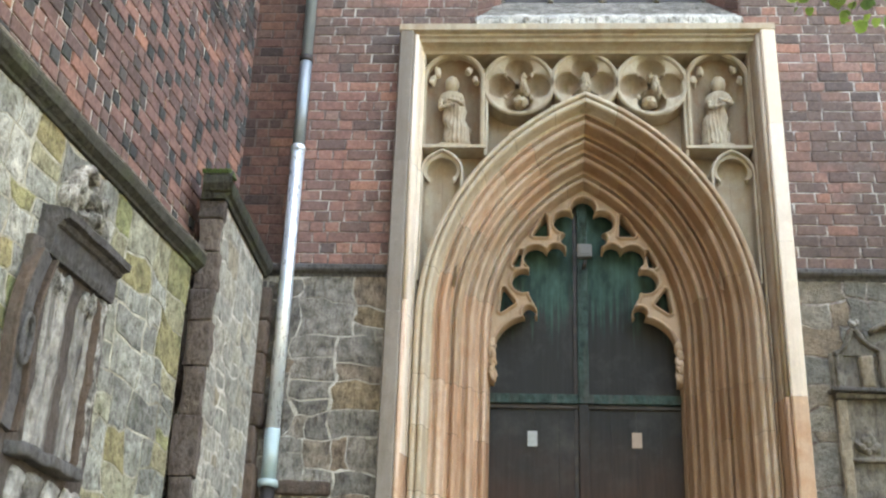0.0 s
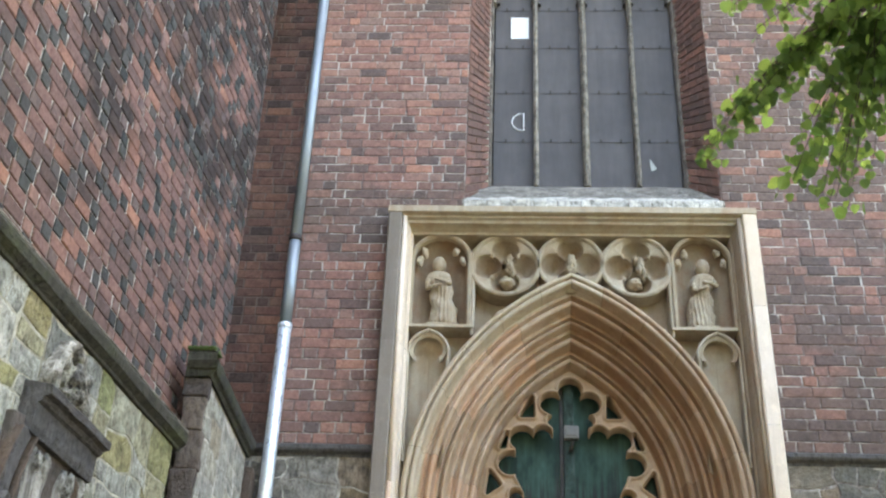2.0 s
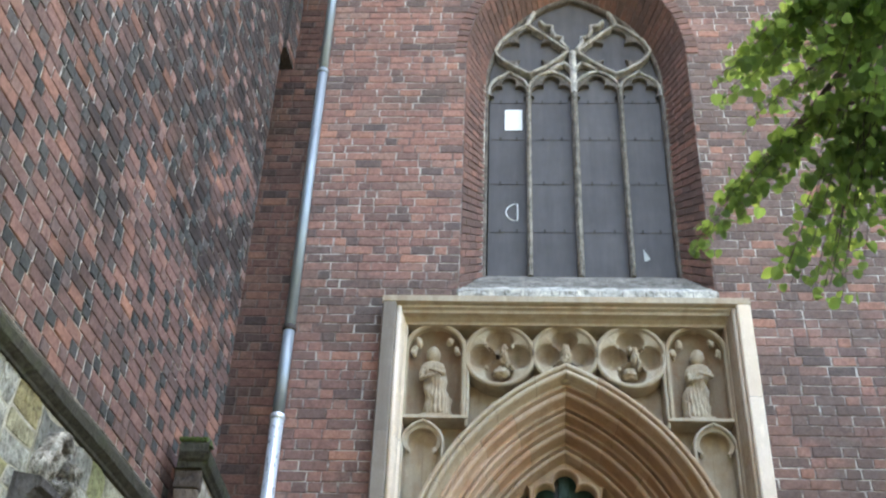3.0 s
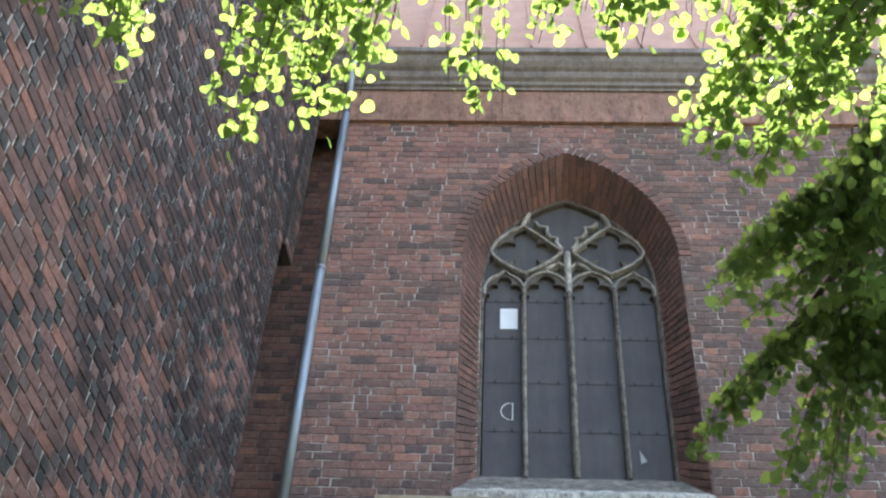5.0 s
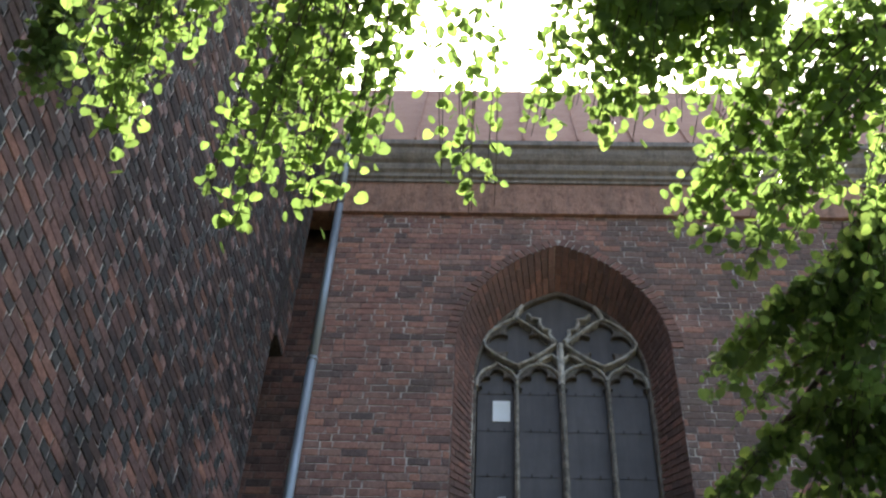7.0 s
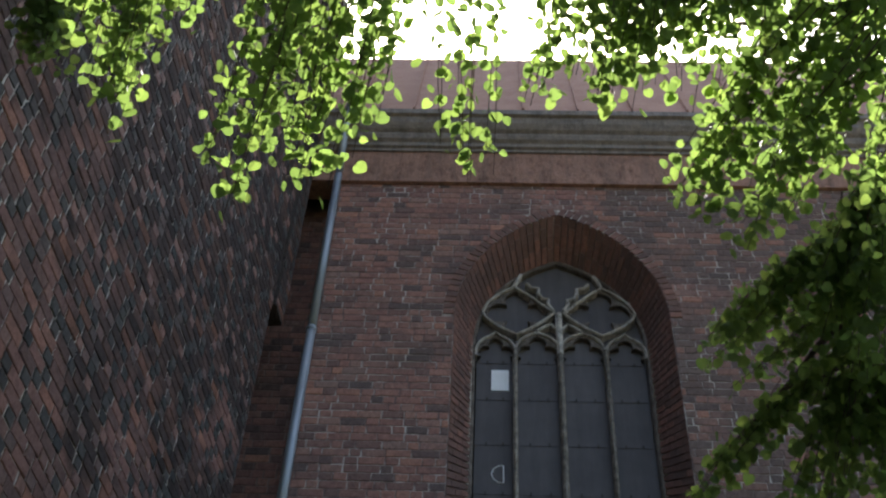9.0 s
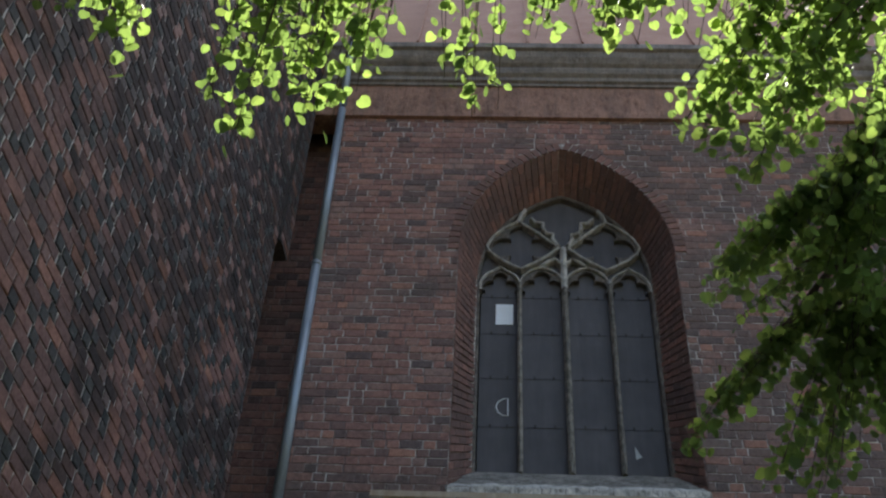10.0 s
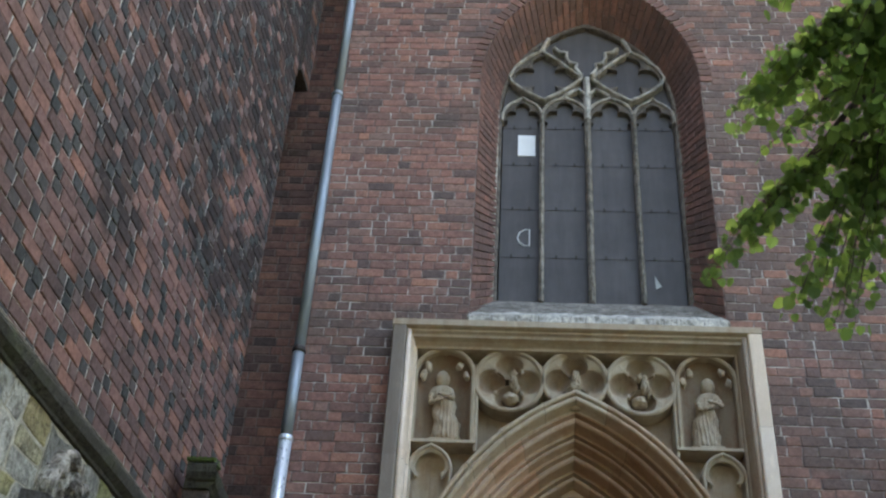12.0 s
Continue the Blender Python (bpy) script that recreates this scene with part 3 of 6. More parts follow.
# dark sheet closes the openings; its colour stands for the unlit inside
box_part("inner_lining", LEFT, RIGHT, Y + DEPTH, Y + DEPTH + 0.25, -1.2, 14.0, M["iron"], wall, "dark sheet standing for the unlit inside of the church")
box_part("pointing", -2.7, PX - 1.815, Y - 0.015, FACE, 0.5, 4.0, M["pointing"], wall, "pale pointing of the rubble")
box_part("pointing", PX + 1.815, 5.2, Y - 0.012, FACE, 0.5, 4.0, M["mortar"], wall, "pale pointing of the rubble")


def face_spans(z):
    out, x0, x1 = [], -3.2, 5.2
    cuts = [(x0, -2.16)]
    if z < 6.63:
        cuts.append((PX - 1.815, PX + 1.815))
    if W_FOOT - 0.05 < z < W_TOP + 0.12:
        h = window_half(max(z, W_FOOT + 0.01))
        if z > W_SPRING:
            d = (W_RAD + 0.132) ** 2 - (z - W_SPRING) ** 2
            h = max(0.0, math.sqrt(max(d, 0)) - (W_RAD - W_HALF))
        else:
            h = W_HALF
        if h:
            cuts.append((WX - h, WX + h))
    for a, b in sorted(cuts):
        if a > x0:
            out.append((x0, a - 0.006))
        x0 = max(x0, b + 0.006)
    out.append((x0, x1))
    return out


# ---- window reveal: splayed brick sides and arch ----
IN_HALF, IN_RAD, IN_SPRING, IN_Y = 1.06, 1.62, 10.2, Y + 0.52


def reveal_path(k):
    return pointed(W_HALF + (IN_HALF - W_HALF) * k, W_RAD + (IN_RAD - W_RAD) * k, W_SPRING + (IN_SPRING - W_SPRING) * k, W_FOOT + 0.45 * k, 26)


rows = [[(WX + x, Y + 0.03 + 0.55 * k, z) for x, z in reveal_path(k)] for k in (0, 0.5, 1.06)]
v, f = sweep(rows)
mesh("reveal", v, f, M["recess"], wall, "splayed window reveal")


def along_path(path, step):
    """Evenly spaced stations on a path: place and direction."""
    out, need = [], step / 2
    for (x0, z0), (x1, z1) in zip(path, path[1:]):
        d = math.hypot(x1 - x0, z1 - z0)
        while need <= d:
            t = need / d
            out.append((x0 + (x1 - x0) * t, z0 + (z1 - z0) * t, (x1 - x0) / d, (z1 - z0) / d))
            need += step
        need -= d
    return out


def reveal_bricks():
    rng = random.Random(5)
    verts, faces = [], []
    fr, bk = reveal_path(0), reveal_path(1)
    stations, need, step = [], 0.054, 0.108
    for (p, q, r, t) in zip(fr, fr[1:], bk, bk[1:]):
        d = math.hypot(q[0] - p[0], q[1] - p[1])
        while need <= d:
            k = need / d
            stations.append((p[0] + (q[0] - p[0]) * k, p[1] + (q[1] - p[1]) * k, r[0] + (t[0] - r[0]) * k, r[1] + (t[1] - r[1]) * k, (q[0] - p[0]) / d, (q[1] - p[1]) / d))
            need += step
        need -= d
    for i, (x, z, xb, zb, dx, dz) in enumerate(stations):
        h = 0.046
        nx, nz = dz, -dx
        cuts = (0.02, 0.40, 0.68, 1.0) if i % 2 else (0.02, 0.22, 0.62, 1.0)
        for k0, k1 in zip(cuts, cuts[1:]):
            b = len(verts)
            j = rng.uniform(-.004, .004)
            for k in (k0, k1 - 0.02):
                w = 1 - 0.16 * k
                for hh, lift in ((-h, 0.0), (-h + 0.005, 0.005 + j * 0.4), (h - 0.005, 0.005 + j * 0.4), (h, 0.0)):
                    verts.append((WX + x + (xb - x) * k + dx * hh * w + nx * lift, Y + 0.52 * k, z + (zb - z) * k + dz * hh * w + nz * lift))
            faces += [(b, b + 1, b + 5, b + 4), (b + 1, b + 2, b + 6, b + 5), (b + 2, b + 3, b + 7, b + 6), (b, b + 3, b + 2, b + 1), (b + 4, b + 5, b + 6, b + 7)]
    # the ring of headers standing on the arch
    for x, z, dx, dz in along_path(fr, 0.098):
        if z < W_SPRING:
            continue
        b, h = len(verts), 0.042
        nx, nz = -dz, dx
        j = rng.uniform(-.004, .004)
        for r0, w in ((0.0, 0.9), (0.135, 1.05)):
            for hh in (-h * w, h * w):
                for yy in (Y + 0.03, Y + j):
                    verts.append((WX + x + dx * hh + nx * r0, yy, z + dz * hh + nz * r0))
        faces += [(b + 1, b + 3, b + 7, b + 5), (b, b + 1, b + 5, b + 4), (b + 2, b + 6, b + 7, b + 3), (b, b + 2, b + 3, b + 1), (b + 4, b + 5, b + 7, b + 6)]
    return verts, faces


v, f = reveal_bricks()
tagged(mesh("arch_bricks", v, f, M["reveal"], wall), kind="stuff")

# ---- band, cornice and roof ----
band = box_part("plaster_band", LEFT, RIGHT, Y - 0.05, Y + 0.3, BAND_Z, 13.45, M["plaster"], wall, "smooth pinkish plaster band", 0.012)
profile = [(0.0, 13.38), (-0.08, 13.38), (-0.08, 13.43), (-0.12, 13.45), (-0.12, 13.52), (-0.17, 13.56), (-0.19, 13.62), (-0.19, 13.66), (-0.24, 13.70), (-0.29, 13.78), (-0.31, 13.88), (-0.36, 13.90), (-0.36, 14.0), (-0.1, 14.06), (0.4, 14.08)]
v, f = sweep([[(x, Y + y, z) for y, z in profile] for x in np.linspace(LEFT, RIGHT, 15)], caps=True)
cornice = mesh("cornice", v, f, M["cornice"], wall, "moulded stone eaves cornice")
for nm, x0, x1, y0, y1 in (("back_wall", LEFT, RIGHT, Y + 10.4, Y + 11.4), ("end_wall", LEFT, LEFT + 1.0, Y + DEPTH + 0.25, Y + 10.4), ("end_wall", RIGHT - 1.0, RIGHT, Y + DEPTH + 0.25, Y + 10.4)):
    box_part(nm, x0, x1, y0, y1, -1.2, 14.0, M["brick"], wall, "plain brick wall of the church")
roof = thing("roof", (0, Y, 14.0), "steep dull red church roof above the cornice", "roof", kind="structure")
EAVE, RIDGE = (Y - 0.30, 14.07), (Y + 0.92, 17.35)
v, f = sweep([[(x, EAVE[0], EAVE[1]), (x, RIDGE[0], RIDGE[1]), (x, Y + 6.0, 18.6), (x, Y + 11.6, 14.07)] for x in (LEFT, RIGHT)], False, True, True)
mesh("roof_slope", v, f, M["roof"], roof)
for i in range(17):
    x = LEFT + 0.35 + 0.78 * i
    bm = bmesh.new()
    n = Vector((0, -(RIDGE[1] - EAVE[1]), RIDGE[0] - EAVE[0])).normalized()
    a, b = Vector((x, *EAVE)), Vector((x, *RIDGE))
    vs = [bm.verts.new(p + Vector((dx, 0, 0)) + n * h) for p in (a, b) for dx, h in ((-0.015, -0.01), (-0.012, 0.035), (0.012, 0.035), (0.015, -0.01))]
    for q in ((0, 1, 5, 4), (1, 2, 6, 5), (2, 3, 7, 6), (0, 3, 2, 1), (4, 5, 6, 7)):
        bm.faces.new([vs[k] for k in q])
    part("roof_seam", bm, M["roof"], roof)

# ---- string course and rubble base of the church wall ----
for x0, x1 in ((-2.95, PX - 1.815), (PX + 1.815, 5.2)):
    prof = [(0.03, 3.99), (-0.02, 3.99), (-0.03, 4.015), (-0.07, 4.03), (-0.085, 4.05), (-0.085, 4.085), (-0.02, 4.12), (0.03, 4.125)]
    v, f = sweep([[(x, Y + y, z) for y, z in prof] for x in np.linspace(x0, x1, 6)], caps=True)
    mesh("string_course", v, f, M["string"], wall, "grey stone string course")

# ---- side wall of brick on a rubble base with a mossy coping ----
def along(phi):
    return Vector((math.sin(phi), math.cos(phi), 0)), Vector((math.cos(phi), -math.sin(phi), 0))


BRICK_ALONG, BRICK_OUT = along(radians(5.0))     # the brickwork
ALONG, OUT = along(radians(6.6))                 # the older rubble base, a little askew
BASE = Vector((-2.49, 8.25, 0))


def side(s, off=0.0, z=0.0):
    """A point of the rubble base: s metres along from the pier, off metres out."""
    return BASE + ALONG * s + OUT * off + Vector((0, 0, z))


def upper_side(s, off=0.0, z=0.0):
    """The same for the brickwork above."""
    return BASE + Vector((-0.058, 0, 0)) + BRICK_ALONG * s + BRICK_OUT * off + Vector((0, 0, z))


END = 1.05
west = thing("wall_west", tuple(side(0)), "high brick wall with dark glazed headers above a rubble base", "wall", kind="structure")


def slab(name, s0, s1, off0, off1, z0, z1, material, parent, label="", place=upper_side):
    bm = bmesh.new()
    vs = [bm.verts.new(place(s, o, z)) for s in (s0, s1) for o in (off0, off1) for z in (z0, z1)]
    for q in ((0, 1, 3, 2), (4, 6, 7, 5), (0, 4, 5, 1), (2, 3, 7, 6), (0, 2, 6, 4), (1, 5, 7, 3)):
        bm.faces.new([vs[i] for i in q])
    return part(name, bm, material, parent, label)


slab("core", -14, END - 0.02, -7.0, -DEEP, -2.2, 17.2, M["mortar_wall"], west, "mortar bed behind the bricks")
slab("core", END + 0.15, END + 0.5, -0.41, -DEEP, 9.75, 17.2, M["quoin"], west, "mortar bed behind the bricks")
# dark-coloured slab gives the slot its shade
slab("slot", END + 0.0, END + 0.13, -0.9, -0.10, 9.75, 17.0, M["iron"], west, "dark slab standing for the shaded slot in the wall's end")
# unseen slab, keeps light from entering behind the wall's end
slab("return", END - 0.02, 3.0, -1.5, -0.64, -2.2, 17.2, M["quoin"], west, "unseen slab added to close the gap behind the wall's end")
slab("base", -5.6, -0.565, -0.3, 0.241, -2.2, 3.118, M["mortar_moss"], west, "mortar bed of the rubble base", side)
slab("parapet", -14.2, END + 0.3, -7.2, 0.06, 17.2, 17.45, M["coping"], west, "stone coping on top of the wall")


# ---- portal ----
portal = thing("portal", (PX, Y, 0.0), "cream sandstone Gothic portal with moulded pointed arch and carved spandrels", "portal")
FOOT = -0.25
FY, FIELD = Y - 0.20, Y + 0.28        # front of the square frame, ground of the spandrels


def post(name, sgn, material, inner, label, z0, z1):
    """An upright of the square frame: front band, two rolls and a hollow."""
    prof = [(1.812, Y + 0.1), (1.812, FY + 0.02), (1.80, FY), (1.685, FY), (1.672, FY + 0.012), (1.668, FY + 0.05), (1.645, FY + 0.045), (1.632, FY + 0.06), (1.63, FY + 0.085),
            (1.615, FY + 0.10), (1.60, FY + 0.15), (1.592, FY + 0.21), (1.575, FY + 0.22), (1.568, FY + 0.25), (1.568, FIELD + 0.05)]
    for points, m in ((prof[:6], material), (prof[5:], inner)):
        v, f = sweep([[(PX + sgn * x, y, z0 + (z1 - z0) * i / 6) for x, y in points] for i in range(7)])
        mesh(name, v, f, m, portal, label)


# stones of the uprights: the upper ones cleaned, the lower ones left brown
# side light is in the colour: left post's inner faces pale, right's dull
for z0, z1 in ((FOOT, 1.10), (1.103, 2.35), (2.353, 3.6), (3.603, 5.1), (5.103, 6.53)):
    post("frame_post", -1, M["sand_dark"], M["sand_pale"] if z0 > 2.3 else M["sand_warm"], "grey weathered sandstone upright, its lit inner side in the colour", z0, z1)
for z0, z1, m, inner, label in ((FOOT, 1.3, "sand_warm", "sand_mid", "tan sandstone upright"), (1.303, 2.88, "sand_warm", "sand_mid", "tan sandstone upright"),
                                (2.883, 4.3, "sand_pale", "sand_stained", "pale cleaned sandstone upright, its shaded inner side in the colour"), (4.303, 5.5, "sand_pale", "sand_stained", "pale cleaned sandstone upright, its shaded inner side in the colour"), (5.503, 6.53, "sand_pale", "sand_stained", "pale cleaned sandstone upright, its shaded inner side in the colour")):
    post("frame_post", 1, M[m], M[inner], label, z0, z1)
# arris rolls along the uprights, coloured lit on the left, dull on the right
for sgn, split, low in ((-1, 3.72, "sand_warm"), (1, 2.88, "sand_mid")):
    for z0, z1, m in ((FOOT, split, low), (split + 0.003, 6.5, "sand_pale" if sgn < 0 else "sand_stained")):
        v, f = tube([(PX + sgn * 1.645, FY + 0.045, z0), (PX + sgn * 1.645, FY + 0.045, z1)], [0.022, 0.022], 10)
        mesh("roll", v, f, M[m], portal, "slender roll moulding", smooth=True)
prof = [(Y + 0.1, 6.615), (FY + 0.015, 6.615), (FY - 0.006, 6.60), (FY - 0.006, 6.535), (FY + 0.015, 6.525), (FY + 0.05, 6.52), (FY + 0.055, 6.50), (FY + 0.09, 6.485), (FY + 0.10, 6.46), (FY + 0.16, 6.445), (FY + 0.21, 6.42), (FY + 0.22, 6.40), (FIELD + 0.04, 6.39)]
v, f = sweep([[(PX + x, y, z) for y, z in prof] for x in np.linspace(-1.814, 1.814, 9)], caps=True)
mesh("frame_head", v, f, M["sand_grey"], portal, "moulded head of the square frame")

A0, A1 = (1.55, 2.60, 3.56), (0.89, 1.75, 3.68)      # outer and inner arch: half width, radius, springing


def arch(u, n=22):
    w, r, s = (p + (q - p) * u for p, q in zip(A0, A1))
    return pointed(w, r, s, FOOT, n)


# ground of the spandrels, cut by the arch
outer = [p for p in arch(0.02) if p[1] > 3.5]
rows = [[(PX + x, FIELD, z), (PX + x, FIELD, max(6.45, z))] for x, z in outer]
v, f = sweep(rows)
for sgn in (-1, 1):
    b = len(v)
    v += [(PX + sgn * x, FIELD, z) for x, z in ((1.5365, FOOT), (1.60, FOOT), (1.60, 6.45), (1.5365, 6.45))]
    f.append((b, b + 1, b + 2, b + 3))
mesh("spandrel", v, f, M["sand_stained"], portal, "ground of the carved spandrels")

# orders of the arch: fillet, hollow, roll and a deep hollow, stepping back, each cut into its stones
ORDERS = 5
STEPS = [0.0, 0.22, 0.44, 0.60, 0.82, 1.0]
JAMB_CUTS = [0.55, 1.35, 2.05, 2.62, 3.08]


def order_section(i):
    u0, u1 = STEPS[i], STEPS[i + 1]
    y0, dy = Y - 0.04 + 0.66 * u0, 0.66 * (u1 - u0)
    du, sec = u1 - u0, []
    if i == 0:
        sec = [(-0.018, FIELD + 0.02), (-0.018, y0 + 0.03), (0.004, y0), (0.03, y0 - 0.008), (0.055, y0), (0.062, y0 + 0.03), (0.075, y0 + 0.045)]
    else:
        sec = [(u0, y0 + 0.004), (u0 + du * 0.13, y0), (u0 + du * 0.16, y0 + 0.02), (u0 + du * 0.24, y0 + 0.055), (u0 + du * 0.34, y0 + 0.058)]
    for k in range(8):                                   # the roll
        t = radians(-20 + 200 * k / 7)
        sec.append((u0 + du * (0.56 - 0.19 * math.cos(t)), y0 + 0.042 - 0.040 * math.sin(t)))
    for a, d in ((0.78, 0.075), (0.81, 0.115), (0.86, 0.145), (0.92, 0.155), (0.97, 0.15)):
        sec.append((u0 + du * a, y0 + d * dy / 0.145))
    sec.append((u1, y0 + dy + 0.006))
    return sec


def block_rows(sec, a, b, back=0.0):
    """The section swept along the arch between stations a and b; whole numbers are the points of the path."""
    paths = [arch(u) for u, y in sec]
    for q in paths:                                      # courses of the straight jambs
        z0 = q[1][1]
        lo = [(q[0][0], z) for z in JAMB_CUTS]
        q[1:1] = lo
        q[len(q) - 1:len(q) - 1] = [(-x, z) for x, z in lo[::-1]]
    stations = [a] + [k for k in range(math.ceil(a + 0.05), math.floor(b - 0.05) + 1)] + [b]
    rows = []
    for t in stations:
        k = min(int(t), len(paths[0]) - 2)
        w = t - k
        rows.append([(PX + q[k][0] + (q[k + 1][0] - q[k][0]) * w, y + back, q[k][1] + (q[k + 1][1] - q[k][1]) * w) for q, (u, y) in zip(paths, sec)])
    return rows


LAST = 2 * 24 - 2 + 2 * len(JAMB_CUTS)
rng = random.Random(31)
for i in range(ORDERS):
    sec = order_section(i)
    v, f = sweep(block_rows(sec, 0, LAST, 0.006))
    mesh("arch_bed", v, f, M["joint"], portal, "joints of the arch")
    cuts, n = [0], len(JAMB_CUTS)
    cuts += [k + 1 for k in range(n) if (k + i) % 2 or k == n - 1 or rng.random() < 0.3]
    top = n + 1 + 22                                     # the arch's point
    t = n + 1.0
    while t < top - 4:
        t += rng.uniform(3.2, 5.4)
        if t < top - 2:
            cuts.append(round(t, 2))
    cuts.append(top)
    full = cuts + [LAST - c for c in cuts[-2::-1]]
    for a, b in zip(full, full[1:]):
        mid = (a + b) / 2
        # left stones warmer and paler, right ones browner: side light put into the stone
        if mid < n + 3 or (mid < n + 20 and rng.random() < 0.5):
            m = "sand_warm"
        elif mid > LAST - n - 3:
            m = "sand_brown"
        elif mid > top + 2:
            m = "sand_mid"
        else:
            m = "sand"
        if i == 0:                                       # the hood is paler stone, one tone down on the shaded right
            m = "sand_hood" if mid < top + 2 else "sand"
        gap = [0.004 if c < n + 1 or c > LAST - n - 1 else 0.014 for c in (a, b)]
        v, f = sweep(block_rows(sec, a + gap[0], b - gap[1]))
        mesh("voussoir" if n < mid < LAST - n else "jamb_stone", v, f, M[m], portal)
# flat soffit from the last order to the door
rows = [[(PX + x, y, z) for y, (x, z) in ((Y + 0.60, p), (Y + 0.95, p))] for p in arch(1.0)]
v, f = sweep(rows)
mesh("soffit", v, f, M["sand"], portal)

# cusped inner arch
CUSP_Y = Y + 0.64
def resample(path, n):
    d = [0.0]
    for a, b in zip(path, path[1:]):
        d.append(d[-1] + math.hypot(b[0] - a[0], b[1] - a[1]))
    xs_, zs_ = zip(*path)
    t = np.linspace(0, d[-1], n)
    return list(zip(np.interp(t, d, xs_).tolist(), np.interp(t, d, zs_).tolist()))


LOBES = [(0.0, 4.993, 0.113), (0.181, 4.850, 0.110), (0.150, 4.668, 0.072), (0.268, 4.528, 0.084), (0.466, 4.478, 0.117), (0.580, 4.225, 0.113), (0.522, 3.905, 0.062), (0.50, 3.505, 0.356)]
EYES = [((0.372, 4.905), (0.478, 4.712), (0.362, 4.712)), ((0.610, 4.530), (0.672, 4.385), (0.634, 4.385)), ((0.768, 4.135), (0.796, 3.925), (0.682, 4.010))]


def slab_distance(x, z, half, z0, z1):
    """Distance to an upright rectangle about the middle, negative inside."""
    dx, dz = x - half, abs(z - (z0 + z1) / 2) - (z1 - z0) / 2
    return math.hypot(max(dx, 0.0), max(dz, 0.0)) + min(max(dx, dz), 0.0)


def eye_distance(x, z, tri, soft=0.016):
    """Distance to a rounded triangle, negative inside."""
    best, inside = 9.0, True
    for (ax, az), (bx, bz) in zip(tri, tri[1:] + tri[:1]):
        ex, ez, px, pz = bx - ax, bz - az, x - ax, z - az
        t = max(0.0, min(1.0, (px * ex + pz * ez) / (ex * ex + ez * ez)))
        best = min(best, math.hypot(px - ex * t, pz - ez * t))
        inside = inside and ex * pz - ez * px < 0
    return (-best if inside else best) - soft


def stone(x, z):
    """How far a point of the cusped arch lies from the nearest opening; negative in the opening."""
    x = abs(x)
    d = min(math.hypot(x - cx, z - cz) - r for cx, cz, r in LOBES)
    taper = 0.452 + 0.075 * min(1.0, max(0.0, (z - 3.945) / 0.15))
    d = min(d, slab_distance(x, z, 0.170, 4.50, 4.70), slab_distance(x, z, 0.150, 4.65, 4.84), slab_distance(x, z, 0.096, 4.80, 4.96), slab_distance(x, z, taper, 3.94, 4.528), slab_distance(x, z, 0.45, 3.3, 3.945), slab_distance(x, z, 0.846, 3.0, 3.5))
    return min(d, min(eye_distance(x, z, t) for t in EYES))


def moulding(d):
    """Set-back of the front with the distance from the edge: a roll, then a hollow web."""
    roll = 0.050 * max(0.0, 1 - d / 0.013) ** 2
    t = min(1.0, max(0.0, (d - 0.017) / 0.022))
    return roll + 0.034 * t * t * (3 - 2 * t)


def cusped_half(sgn):
    """Half of the pierced inner arch: a fine net trimmed to the openings, its rims turned back."""
    step, nx_, z0 = 0.009, 104, 3.20
    nz_ = int((5.26 - z0) / step)
    d = [[stone(i * step, z0 + k * step) for i in range(nx_)] for k in range(nz_)]
    half = [next((abs(x0 + (x1 - x0) * (z0 + k * step - a) / (b - a)) for (x0, a), (x1, b) in zip(ARCH_LINE, ARCH_LINE[1:]) if a <= z0 + k * step <= b), 0.0) + 0.012 for k in range(nz_)]
    kept = {(i, k) for k in range(nz_ - 1) for i in range(nx_ - 1)
            if (i + 0.5) * step < half[k] and (d[k][i] + d[k][i + 1] + d[k + 1][i] + d[k + 1][i + 1]) > 0}
    index, verts, faces = {}, [], []

    def corner(i, k):
        if (i, k) not in index:
            x, z = i * step, z0 + k * step
            rim = not all((i - a, k - b) in kept for a in (0, 1) for b in (0, 1)) and abs(d[k][i]) < step * 1.2 and i > 0
            if rim:
                for _ in range(2):
                    e, f0 = 0.001, stone(x, z)
                    gx, gz = (stone(x + e, z) - f0) / e, (stone(x, z + e) - f0) / e
                    g = max(0.2, gx * gx + gz * gz)
                    x, z = x - f0 * gx / g, z - f0 * gz / g
            index[i, k] = len(verts)
            verts.append((PX + sgn * x, CUSP_Y - 0.04 + moulding(0.0 if rim else max(0.0, d[k][i])), z))
        return index[i, k]

    edges = collections.Counter()
    for i, k in sorted(kept):
        q = (corner(i, k), corner(i + 1, k), corner(i + 1, k + 1), corner(i, k + 1))
        faces.append(q)
        for a, b in zip(q, q[1:] + q[:1]):
            edges[tuple(sorted((a, b)))] += 1
    back = {}
    for (a, b), n in edges.items():
        if n == 1:
            for c in (a, b):
                if c not in back:
                    back[c] = len(verts)
                    verts.append((verts[c][0], CUSP_Y + 0.10, verts[c][2]))
            faces.append((a, b, back[b], back[a]))
    mesh("cusped_arch", verts, faces, M["sand"], portal, "pierced cusped inner arch", True)


ARCH_LINE = sorted([(x, z) for x, z in arch(1.0, 40) if x >= 0], key=lambda p: p[1])
